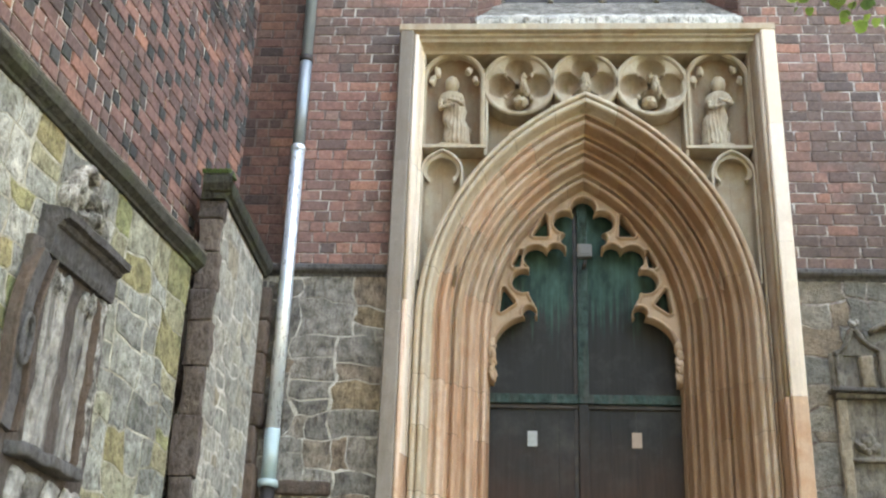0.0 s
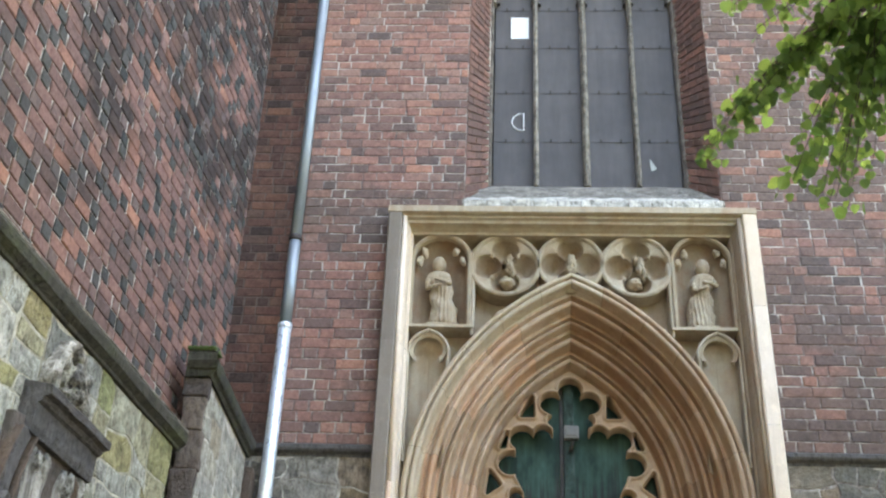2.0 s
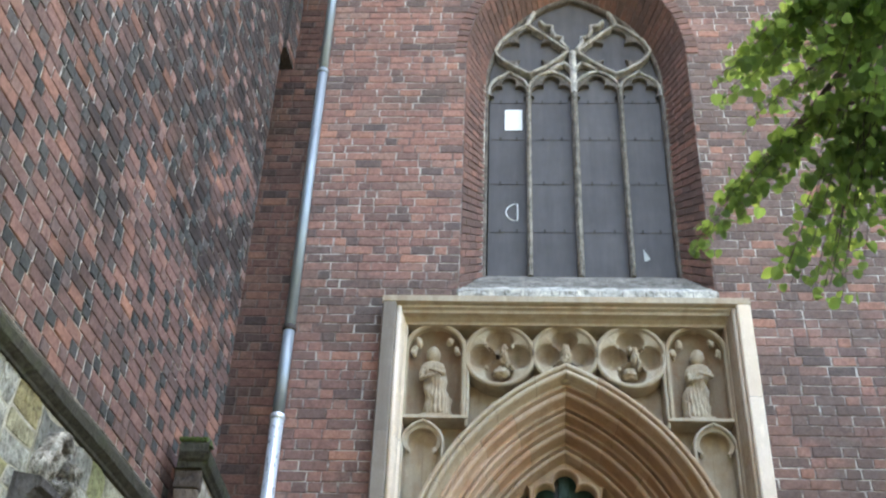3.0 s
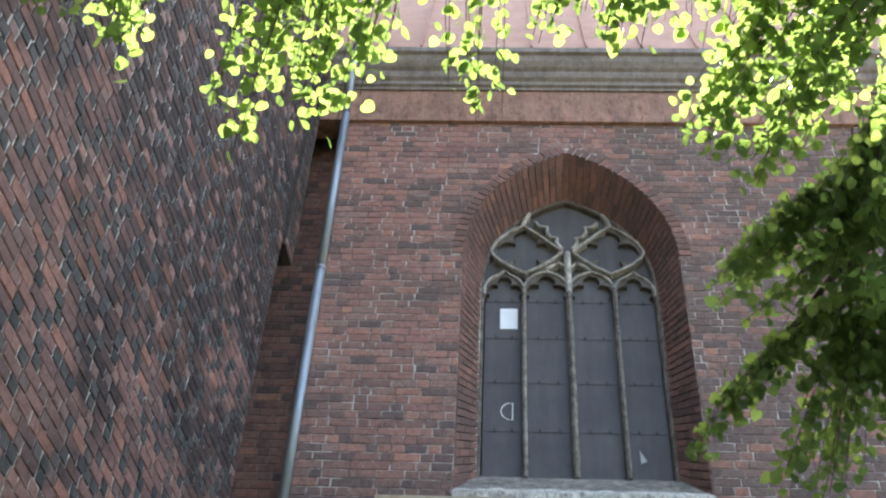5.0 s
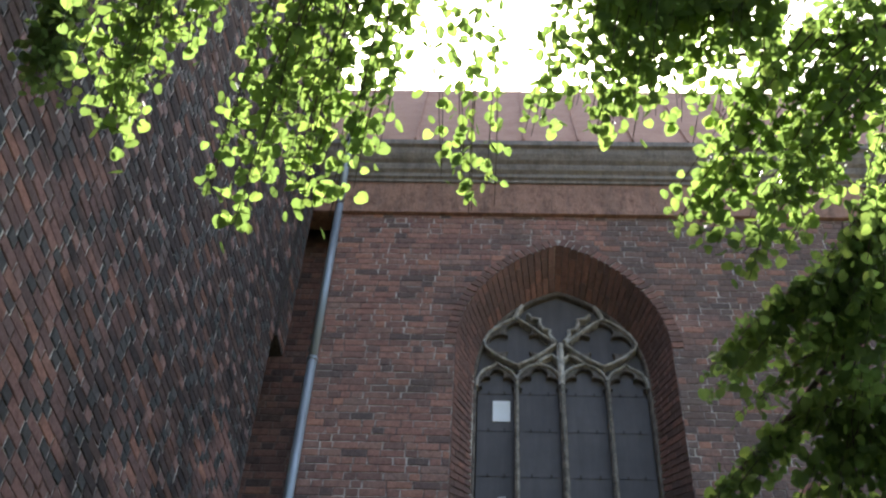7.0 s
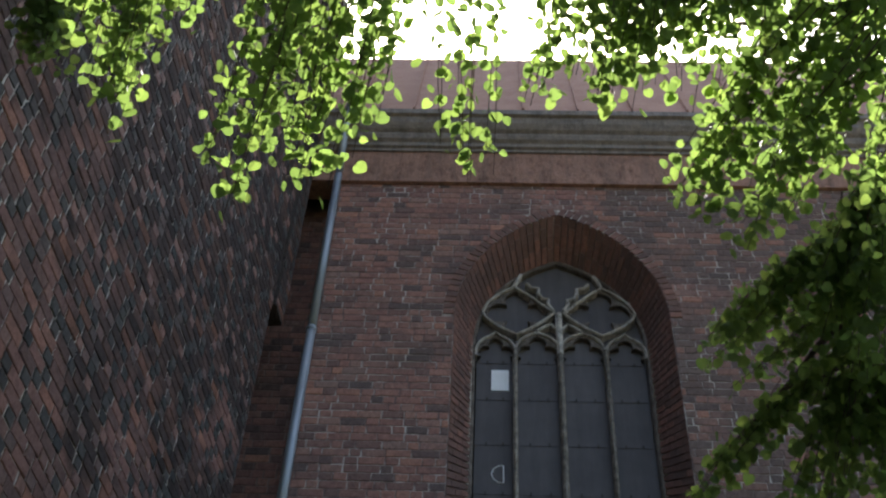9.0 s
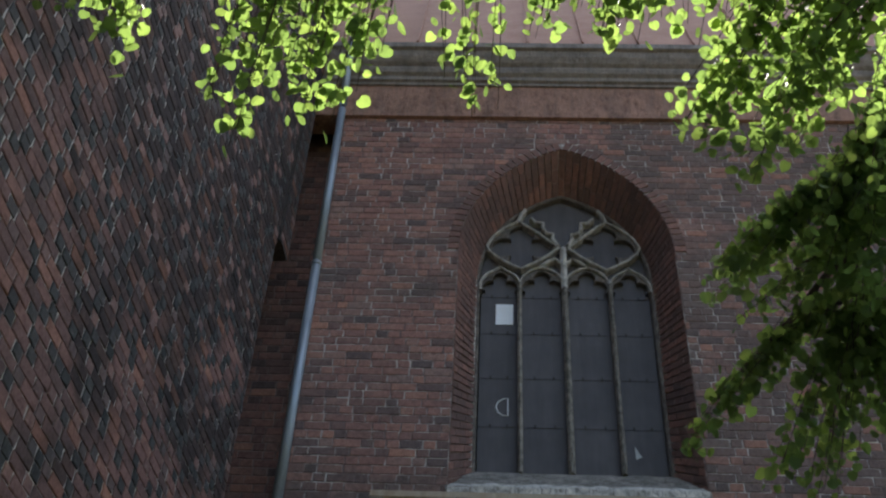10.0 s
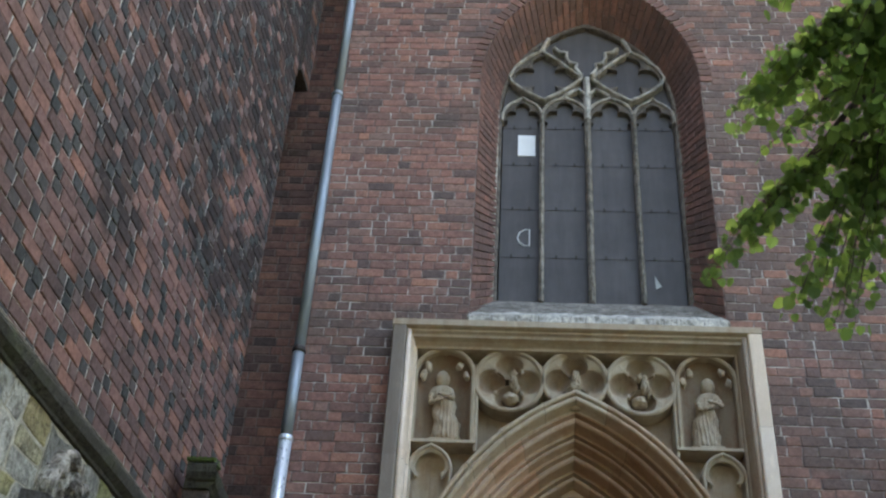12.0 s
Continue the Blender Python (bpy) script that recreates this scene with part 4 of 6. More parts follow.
for sgn in (-1, 1):
    cusped_half(sgn)
    # carved leafy stop at the springing
    for k in range(5):
        bm = bmesh.new()
        bmesh.ops.create_icosphere(bm, subdivisions=3, radius=0.045)
        for q in bm.verts:
            q.co *= 1 + 0.8 * noise.noise(q.co * 26 + Vector((k * 3.1, sgn, 0)))
            q.co = Vector((q.co.x * 0.75 + PX + sgn * (0.862 + 0.010 * (k % 2)), q.co.y * 0.7 + CUSP_Y - 0.03, q.co.z * 1.25 + 3.27 + 0.075 * k))
        part("carved_stop", bm, M["sand"], portal, "leafy carved stop", True)

# tracery of the spandrels
TB, TF = FIELD + 0.01, Y + 0.06


def foil_plate(name, cx, cz, r, lobes, turn, d=0.55, q=0.435, parent=None):
    """A round plate falling inwards from its ring, pierced by lobes whose meeting points stand as sharp cusps."""
    rows, n = [], 120
    for i in range(n):
        t = 2 * math.pi * i / n
        gap = (t - radians(turn) + math.pi / lobes) % (2 * math.pi / lobes) - math.pi / lobes
        e = r * (d * math.cos(gap) + math.sqrt(max(0.0, q * q - (d * math.sin(gap)) ** 2)))
        c, s = math.cos(t), math.sin(t)
        m = (r + e) / 2
        rows.append([(cx + c * k, TF + y, cz + s * k) for k, y in ((r, 0.022), (m, 0.036), (e + 0.010, 0.046), (e, 0.056), (e + 0.006, 0.225))])
    v, f = sweep(rows, True)
    return mesh(name, v, f, M["sand_grey"], parent or portal)


def hollow(name, cx, cz, r, parent=None, deep=0.145, stretch=1.0):
    """A shallow scooped bowl behind a lobe."""
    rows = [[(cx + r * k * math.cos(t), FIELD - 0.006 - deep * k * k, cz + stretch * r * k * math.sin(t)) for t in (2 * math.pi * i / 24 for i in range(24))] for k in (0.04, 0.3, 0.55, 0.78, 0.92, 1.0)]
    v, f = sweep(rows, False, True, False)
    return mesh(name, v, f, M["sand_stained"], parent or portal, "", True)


def relief(name, cx, cz, w, h, seed, y=FIELD, parent=None):
    """A worn carved figure in relief, one lump of stone."""
    bm = bmesh.new()
    bmesh.ops.create_icosphere(bm, subdivisions=4, radius=1.0)
    for q in bm.verts:
        d = noise.noise(q.co * 1.9 + Vector((seed, 0, 0))) * 0.3 + noise.noise(q.co * 4.5 + Vector((0, seed, 0))) * 0.25
        q.co *= 1 + d
        q.co = Vector((cx + q.co.x * w, y + q.co.y * 0.09, cz + q.co.z * h))
    return part(name, bm, M["sand_grey"], parent or portal, "", True)


def leaf_knob(x, y, z, r, seed, parent=None):
    """A worn curl of leaf on a cusp."""
    bm = bmesh.new()
    bmesh.ops.create_icosphere(bm, subdivisions=3, radius=r)
    for q in bm.verts:
        q.co *= 1 + 0.9 * noise.noise(q.co * 0.9 / r + Vector((seed, x * 7, 0)))
        q.co = Vector((x + q.co.x * 0.8, y + q.co.y, z + q.co.z * 1.35))
    part("leaf_knob", bm, M["sand_grey"], parent or portal, "", True)


def lobed_head(name, cx, cz, r, lobe):
    """A plate under a pointed head with one round lobe, its two cusps standing free below."""
    rows, n = [], 40
    for i in range(n + 1):
        t = radians(-30 + 240 * i / n)
        c, s = math.cos(t), math.sin(t)
        top = min(r * (1 + 0.12 * max(0.0, s) ** 6), r / max(abs(c), 0.01))
        e = lobe
        rows.append([(cx + c * top, TF + 0.03, cz + s * top), (cx + c * (e + 0.008), TF + 0.042, cz + s * (e + 0.008)), (cx + c * e, TF + 0.052, cz + s * e), (cx + c * e, FIELD + 0.01, cz + s * e)])
    v, f = sweep(rows)
    mesh(name, v, f, M["sand_grey"], portal, "lobed tracery")


def apse(name, cx, foot, cz, r, deep, material, label):
    """A half-round niche under a half dome."""
    rows = []
    for k in (0.02, 0.3, 0.5, 0.68, 0.82, 0.92, 0.975, 1.0):
        y = FIELD - 0.006 - deep * (1 - math.sqrt(max(0.0, 1 - k * k)))
        rows.append([(cx - r * k, y, foot)] + [(cx - r * k, y, foot + (cz - foot) * j / 3) for j in (1, 2)] + [(cx + r * k * math.cos(t), y, cz + r * k * math.sin(t)) for t in (math.pi * (1 - i / 18) for i in range(19))] + [(cx + r * k, y, foot + (cz - foot) * j / 3) for j in (2, 1, 0)])
    v, f = sweep(rows)
    mesh(name, v, f, material, portal, label, True)


NICHE, NICHE_HALF, LEDGE = 1.284, 0.288, 5.40
for sgn in (-1, 1):
    cx, cz, r = PX + sgn * 0.648, 6.088, 0.335
    disc = rib("roundel", arc(cx, cz, r, 0, 354, 59), 0.024, TB, TF - 0.004, M["sand_grey"], portal, True, "carved roundel with quatrefoil")
    foil_plate("quatrefoil", cx, cz, r - 0.018, 4, 0, parent=disc)
    for k in range(4):
        t = radians(90 * k)
        hollow("hollow", cx + 0.175 * math.cos(t), cz + 0.175 * math.sin(t), 0.142, disc)
    # worn winged figure, a block at its foot
    relief("relief", cx + 0.045, cz + 0.03, 0.04, 0.115, 3 + sgn, FIELD - 0.11, disc)
    relief("relief", cx + 0.02 - 0.03 * sgn, cz + 0.10, 0.035, 0.045, 5 + sgn, FIELD - 0.11, disc)
    relief("relief", cx - 0.02 * sgn, cz - 0.165, 0.075, 0.055, 8 + sgn, FIELD - 0.11, disc)
    relief("relief", cx + 0.075, cz - 0.06, 0.03, 0.07, 14 + sgn, FIELD - 0.11, disc)
    for k, t in enumerate((45, 135, 225, 315)):
        leaf_knob(cx + 0.178 * math.cos(radians(t)), TF + 0.055, cz + 0.178 * math.sin(radians(t)), 0.020, 11 + k + sgn, disc)
    # niche: round-shouldered head, broad inner jamb running down onto the hood
    nx = PX + sgn * NICHE
    inn = nx - sgn * NICHE_HALF
    head = [(nx - 0.288, LEDGE), (nx - 0.288, 6.06)] + arc(nx, 6.135, 0.288, 180, 92, 14) + arc(nx, 6.135, 0.288, 88, 0, 14) + [(nx + 0.288, 6.06), (nx + 0.288, LEDGE)]
    rib("niche_arch", head, 0.024, TB, TF - 0.012, M["sand_grey"], portal, label="round-headed niche arch")
    rib("niche_jamb", [(inn - sgn * 0.038, 5.30), (inn - sgn * 0.038, 6.12)], 0.017, TB, TF + 0.01, M["sand_grey"], portal)
    apse("niche_hollow", nx, LEDGE, 6.135, 0.268, 0.16, M["sand_rust_dim"], "rust-stained hollow of the niche, its shade in the colour")
    for k, (dx, dz, rr) in enumerate(((-0.215, 0.01, 0.040), (-0.165, 0.115, 0.038), (0.150, 0.135, 0.036), (0.218, 0.02, 0.036))):
        leaf_knob(nx + dx, TF + 0.05, 6.12 + dz, rr, 31 + 5 * k + sgn)
    box_part("niche_ledge", min(inn - sgn * 0.05, PX + sgn * 1.59), max(inn - sgn * 0.05, PX + sgn * 1.59), TF - 0.015, FIELD + 0.01, LEDGE - 0.034, LEDGE, M["sand_grey"], portal, "thin ledge under the niche", 0.008)
    box_part("plinth", nx - 0.12, nx + 0.12, TF + 0.005, FIELD + 0.01, LEDGE, LEDGE + 0.03, M["sand_grey"], portal, "", 0.008)
    # small blind arch beneath, cut by the hood
    bx = PX + sgn * 1.372
    rib("blind_arch", [(bx - 0.185, 4.0 if sgn < 0 else 4.75), (bx - 0.19, 5.06)] + arc(bx + 0.06, 5.10, 0.255, 180, 106, 9) + [(bx, 5.362)] + arc(bx - 0.06, 5.10, 0.255, 74, 0, 9) + [(bx + 0.185, 4.75 if sgn < 0 else 4.0)], 0.016, TB, TF, M["sand_grey"], portal, label="small pointed blind arch")
    lobed_head("blind_head", bx, 5.145, 0.178, 0.138)
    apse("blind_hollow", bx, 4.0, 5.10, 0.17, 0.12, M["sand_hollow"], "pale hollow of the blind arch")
    for d_ in (-1, 1):
        leaf_knob(bx + d_ * 0.125, TF + 0.05, 5.045, 0.022, 61 + d_ + sgn)
disc = rib("roundel", arc(PX, 6.115, 0.315, 0, 354, 59), 0.024, TB, TF - 0.004, M["sand_grey"], portal, True, label="half roundel over the arch's point")
foil_plate("quatrefoil", PX, 6.115, 0.298, 4, 0, parent=disc)
for k in range(3):
    t = radians(90 * k)
    hollow("hollow", PX + 0.17 * math.cos(t), 6.115 + 0.17 * math.sin(t), 0.125, disc)
relief("relief", PX + 0.01, 6.15, 0.05, 0.11, 21, FIELD - 0.11, disc)
relief("relief", PX - 0.005, 6.05, 0.07, 0.06, 23, FIELD - 0.11, disc)
# crumbled leaf-work clinging to the back of the hood
crumbs = random.Random(9)
for i in range(26):
    hoodline = arch(-0.004, 22)
    k = crumbs.choice((15, 16, 17, 18, 20, 21, 22, 24, 25, 26, 27, 28, 29, 30))
    (x0, z0), (x1, z1) = hoodline[k], hoodline[k + 1]
    w = crumbs.random()
    leaf_knob(PX + x0 + (x1 - x0) * w, Y + crumbs.uniform(-0.01, 0.05), z0 + (z1 - z0) * w + crumbs.uniform(0.0, 0.022), crumbs.uniform(0.010, 0.019), i * 1.7)


def statue(x, turn, seed, tall=0.80):
    """A robed stone figure, one worn piece: body with slanting folds, sleeves meeting at the breast, head with hair."""
    verts, faces = [], []

    def skin(rows):
        v, f = sweep(rows, False, True, True)
        b = len(verts)
        verts.extend(v)
        faces.extend(tuple(b + i for i in q) for q in f)

    z0, yc, n = LEDGE + 0.03, Y + 0.155, 64
    prof = [(0.0, 0.120), (0.03, 0.128), (0.10, 0.118), (0.25, 0.108), (0.38, 0.100), (0.46, 0.105), (0.54, 0.118), (0.585, 0.108), (0.61, 0.075), (0.625, 0.045), (0.645, 0.042)]
    fine = []
    for (a, ra), (b, rb) in zip(prof, prof[1:]):
        m = max(2, int((b - a) / 0.010))
        fine += [(a + (b - a) * k / m, ra + (rb - ra) * k / m) for k in range(m)]
    rows = []
    for h, r in fine:
        row = []
        for k in range(n):
            t = 2 * math.pi * k / n
            fall = min(1.0, max(0.0, (0.60 - h) / 0.2))
            hem = 0.5 + 0.5 * min(1.0, max(0.0, (0.36 - h) / 0.3))
            pipe_ = math.sin(t * 9 + 2.2 * math.sin(h * 7 + seed) + seed + 3 * h)          # hanging pipes
            slant = math.sin(26 * h + 3.2 * math.cos(t + turn + 0.6) + seed)                # cloak drawn across
            worn = noise.noise(Vector((math.cos(t) * 3 + seed, math.sin(t) * 3, h * 9)))
            fold = fall * (0.24 * hem * (1 - abs(pipe_) * 1.7) + 0.16 * (1 - hem) * slant * 2 + 0.2 * worn)
            sway = 0.030 * math.sin(h * 5.5 + seed)
            rr = r * (1 + fold)
            row.append((x + sway + rr * 1.0 * math.cos(t), yc + rr * 0.72 * math.sin(t), z0 + h * tall / 0.82))
        rows.append(row)
    skin(rows)
    sw = 0.030 * math.sin(0.62 * 5.5 + seed)
    for side_, rise_, reach_ in ((-1, 0.0, 0.02), (1, 0.06, -0.03)):                         # sleeves
        p = [(x + sw + side_ * 0.085, yc - 0.02, z0 + 0.55 * tall / 0.82), (x + sw + side_ * 0.108, yc - 0.05, z0 + 0.46), (x + sw + side_ * 0.100, yc - 0.08, z0 + 0.38 + rise_), (x + sw + side_ * 0.06, yc - 0.115, z0 + 0.385 + rise_), (x + sw + reach_, yc - 0.115, z0 + 0.41 + rise_)]
        v, f = tube([Vector(a).lerp(Vector(b), k / 5) for a, b in zip(p, p[1:]) for k in range(5)] + [p[-1]], [0.027 + 0.006 * math.sin(k * 1.9 + seed) - 0.0006 * k for k in range(21)], 14)
        b = len(verts)
        verts.extend(v)
        faces.extend(tuple(b + i for i in q) for q in f)
    rows = []                                                                              # head and hair
    for i in range(19):
        a = math.pi * i / 18
        row = []
        for k in range(28):
            t = 2 * math.pi * k / 28
            hair = 1 + 0.16 * max(0.0, math.sin(t)) + 0.12 * noise.noise(Vector((math.cos(t) * 3 + seed, math.sin(t) * 3, i * 0.5)))
            rr = 0.068 * math.sin(a) * hair + 0.001
            row.append((x + sw + rr * math.cos(t), yc - 0.012 + rr * math.sin(t), z0 + 0.700 * tall / 0.82 - 0.092 * math.cos(a)))
        rows.append(row)
    skin(rows)
    return mesh("statue", verts, faces, M["sand_grey"], None, smooth=True)


tagged(statue(PX - NICHE + 0.01, 0.2, 1.0), "robed cream sandstone statue standing in a carved niche", "statue", "statues of the portal")
tagged(statue(PX + NICHE - 0.01, -0.9, 4.0), "leaning robed sandstone statue standing in a carved niche", "statue", "statues of the portal")

# ---- door ----
DY = Y + 0.82
door = thing("door_1", (PX, DY, FOOT), "closed double door, green copper above dark brown boards", "door", kind="structure")
for sgn in (-1, 1):
    leaf_ = thing("door_leaf", (0, 0, 0))
    leaf_.parent = door
    pitch = 0.23
    for k in range(4):
        x0 = PX + sgn * (0.012 + pitch * k)
        x1 = PX + sgn * (0.012 + pitch * (k + 1) - 0.001)
        bm = bmesh.new()
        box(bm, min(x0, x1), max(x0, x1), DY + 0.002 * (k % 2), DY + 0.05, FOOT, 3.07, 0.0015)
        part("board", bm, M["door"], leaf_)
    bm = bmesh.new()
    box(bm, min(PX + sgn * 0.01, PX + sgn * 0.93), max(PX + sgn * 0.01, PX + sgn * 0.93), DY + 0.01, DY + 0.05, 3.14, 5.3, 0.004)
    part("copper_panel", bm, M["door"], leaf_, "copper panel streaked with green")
# unseen panel added so no light comes through the board gaps
box_part("backing", PX - 0.95, PX + 0.95, DY + 0.045, DY + 0.11, FOOT, 5.3, M["iron"], door, "unseen dark backing that stops light between the boards", 0.004)
box_part("rail", PX - 0.93, PX + 0.93, DY - 0.05, DY + 0.04, 3.058, 3.15, M["strip"], door, "dark cross rail", 0.012)
box_part("rail", PX - 0.93, PX + 0.93, DY - 0.02, DY + 0.04, 3.015, 3.054, M["iron"], door, "", 0.008)
box_part("centre_post", PX - 0.060, PX + 0.036, DY - 0.048, DY + 0.03, FOOT, 3.055, M["door"], door, "dark lower cover strip", 0.012)
box_part("centre_post", PX - 0.062, PX + 0.038, DY - 0.055, DY + 0.03, 3.058, 5.2, M["strip"], door, "upright cover strip between the leaves", 0.012)
# dark strip put where the groove beside the cover strip lies in shade
box_part("centre_groove", PX - 0.10, PX - 0.064, DY - 0.012, DY + 0.03, FOOT, 5.2, M["iron"], door, "", 0.004)
for x, m, lab in ((0.150, "paper_dull", "small greyish paper notice pinned to the door"), (1.112, "paper_pink", "small faded pinkish notice pinned to the door")):
    n = box_part("notice", x - 0.045, x + 0.045, DY - 0.012, DY - 0.001, 2.655, 2.80, M[m], None, "", 0.001)
    tagged(n, lab, "notice", "notices on the door")
lamp = thing("door_lamp", (PX + 0.03, DY - 0.05, 4.55), "small grey box lamp fixed over the door", "lamp")
box_part("housing", 0.578, 0.722, DY - 0.12, DY - 0.045, 4.52, 4.655, M["lamp_white"], lamp, "", 0.012)
box_part("lens", 0.60, 0.70, DY - 0.132, DY - 0.12, 4.545, 4.63, M["lamp_white"], lamp, "frosted cover", 0.006)
v, f = tube([(0.64, DY - 0.07, 4.40), (0.65, DY - 0.08, 4.46), (0.665, DY - 0.08, 4.51)], [0.018, 0.02, 0.015])
mesh("bracket", v, f, M["iron"], lamp, smooth=True)

# ---- window ----
window = thing("window_1", (WX, IN_Y, W_FOOT), "tall Gothic window with four lights and stone tracery", "window", kind="structure")
GY = IN_Y + 0.06
LIGHTS = [-1.03, -0.55, 0.0, 0.555, 1.04]
SILL_IN = 7.36


def wx(path):
    return [(x + WX, z) for x, z in path]


# sloping sill
prof = [(Y - 0.03, 6.70), (Y - 0.05, 6.74), (Y - 0.03, 6.78), (Y + 0.08, 6.90), (IN_Y - 0.05, 7.30), (IN_Y + 0.02, 7.36), (IN_Y + 0.2, 7.37)]
v, f = sweep([[(WX + x, y + 0.006 * noise.noise(Vector((x * 5, z, 0))), z + 0.012 * noise.noise(Vector((x * 4, y * 9, z)))) for y, z in prof] for x in np.linspace(-1.32, 1.32, 40)])
mesh("window_sill", v, f, M["sill"], window, "sloping grey stone sill")
rows = []
for x in np.linspace(-1.30, 1.30, 60):
    e = 0.20 + 0.10 * noise.noise(Vector((x * 4, 3, 1))) + 0.06 * noise.noise(Vector((x * 13, 3, 1)))
    rows.append([(WX + x, Y - 0.052 + (0.57 - 0.052) * t + 0.004, 6.772 + 0.555 * t + 0.014 * noise.noise(Vector((x * 9, t * 9, 5)))) for t in (0.0, e * 0.5, e)])
v, f = sweep(rows)
mesh("limewash", v, f, M["lead_white"], window, "flaking white limewash on the sill")
for i in range(11):                                        # worn nosing stones
    x0 = WX - 1.30 + i * 0.2365
    box_part("sill_stone", x0, x0 + 0.228, Y - 0.055 - 0.01 * (i % 3), Y + 0.06, 6.66 + 0.006 * (i % 2), 6.765 + 0.012 * ((i * 7) % 4) / 3, M["lead_white"], window, "", 0.007)
bars = [SILL_IN, 7.99, 8.68, 9.36, 9.95]
for a, b in zip(LIGHTS, LIGHTS[1:]):
    for z0, z1 in zip(bars, bars[1:] + [10.42]):
        box_part("pane", WX + a + 0.01, WX + b - 0.01, GY, GY + 0.012, z0 + 0.002, z1 - 0.002, M["glass"], window, "", 0.002)
        if z0 > SILL_IN:
            box_part("saddle_bar", WX + a + 0.03, WX + b - 0.03, GY - 0.005, GY - 0.001, z0 - 0.005, z0 + 0.005, M["glass"], window)
            for t in (0.3, 0.7):
                x = WX + a + (b - a) * t
                box_part("bar_clip", x - 0.014, x + 0.014, GY - 0.028, GY - 0.014, z0 - 0.02, z0 + 0.022, M["iron"], window, "", 0.004)
# glazing of the head, one sheet behind the tracery
head = [p for p in pointed(IN_HALF, IN_RAD, IN_SPRING, 10.40, 26) if p[1] > 10.40]
bm = bmesh.new()
for y in (GY, GY + 0.012):
    bm.faces.new([bm.verts.new((WX + x, y, z)) for x, z in head])
part("pane", bm, M["glass"], window, "head glazing")
for k, x in enumerate(LIGHTS[1:4]):
    rib("mullion", [(WX + x, SILL_IN - 0.03), (WX + x, 10.12)], 0.036 if k == 1 else 0.027, GY + 0.03, IN_Y - 0.06, M["tracery"], window, label="stone mullion", chamfer=0.75)
rib("jamb", wx(pointed(IN_HALF + 0.005, IN_RAD + 0.005, IN_SPRING, SILL_IN - 0.03, 24)), 0.030, GY + 0.03, IN_Y - 0.03, M["sooty"], window, label="moulded stone edge of the window")
for s, m in ((-1, "lead_white"), (1, "tracery")):          # limewash left on the outer edges
    rib("jamb_edge", [(WX + s * 1.092, SILL_IN - 0.02), (WX + s * 1.098, 8.2), (WX + s * 1.09, 9.3), (WX + s * 1.094, 10.15)], 0.02, GY + 0.02, IN_Y - 0.055, M[m], window, label="flaking limewashed edge", chamfer=0.5)
TYB, TYF = GY + 0.02, IN_Y - 0.045


def reach(path, cx, cz, t):
    """How far a ray from (cx, cz) at angle t runs to a closed path."""
    dx, dz = math.cos(t), math.sin(t)
    best = 9.0
    for (x0, z0), (x1, z1) in zip(path, path[1:] + path[:1]):
        ex, ez = x1 - x0, z1 - z0
        det = ex * dz - ez * dx
        if abs(det) < 1e-9:
            continue
        k = (ex * (z0 - cz) - ez * (x0 - cx)) / det
        w = (dx * (z0 - cz) - dz * (x0 - cx)) / det
        if k > 0 and -0.001 <= w <= 1.001:
            best = min(best, k)
    return best


def pierced(name, path, cx, cz, rx, rz, lobes, turn, a0, a1, label, d=0.56, q=0.405):
    """A recessed plate inside a closed path, cut by a foiled opening with sharp cusps."""
    rows, n = [], 96
    for i in range(n + 1):
        t = radians(a0 + (a1 - a0) * i / n)
        gap = (t - radians(turn) + math.pi / lobes) % (2 * math.pi / lobes) - math.pi / lobes
        e = d * math.cos(gap) + math.sqrt(max(0.0, q * q - (d * math.sin(gap)) ** 2))
        ex, ez = rx * e * math.cos(t), rz * e * math.sin(t)
        far = max(reach(path, cx, cz, t), math.hypot(ex, ez) + 0.004)
        ox, oz = far * math.cos(t), far * math.sin(t)
        y = TYF + 0.035
        rows.append([(WX + cx + ox, y, cz + oz), (WX + cx + ex * 1.03, y, cz + ez * 1.03), (WX + cx + ex, y + 0.01, cz + ez), (WX + cx + ex, TYB, cz + ez)])
    v, f = sweep(rows)
    mesh(name, v, f, M["sooty"], window, label)


for a, b in zip(LIGHTS, LIGHTS[1:]):
    m, h = (a + b) / 2, (b - a) / 2
    headp = [(a, 10.0)] + arc(a + h * 1.12, 10.08, h * 1.12, 180, 112, 9) + [(m, 10.40)] + arc(b - h * 1.12, 10.08, h * 1.12, 68, 0, 9) + [(b, 10.0)]
    rib("light_head", wx(headp), 0.016, TYB, TYF, M["tracery_pale"], window, label="pointed head of a light")
    pierced("head_plate", headp + [(b, 9.8), (a, 9.8)], m, 10.08, h * 0.98, h * 1.08, 4, 90, -18, 198, "cusped plate", 0.50, 0.375)
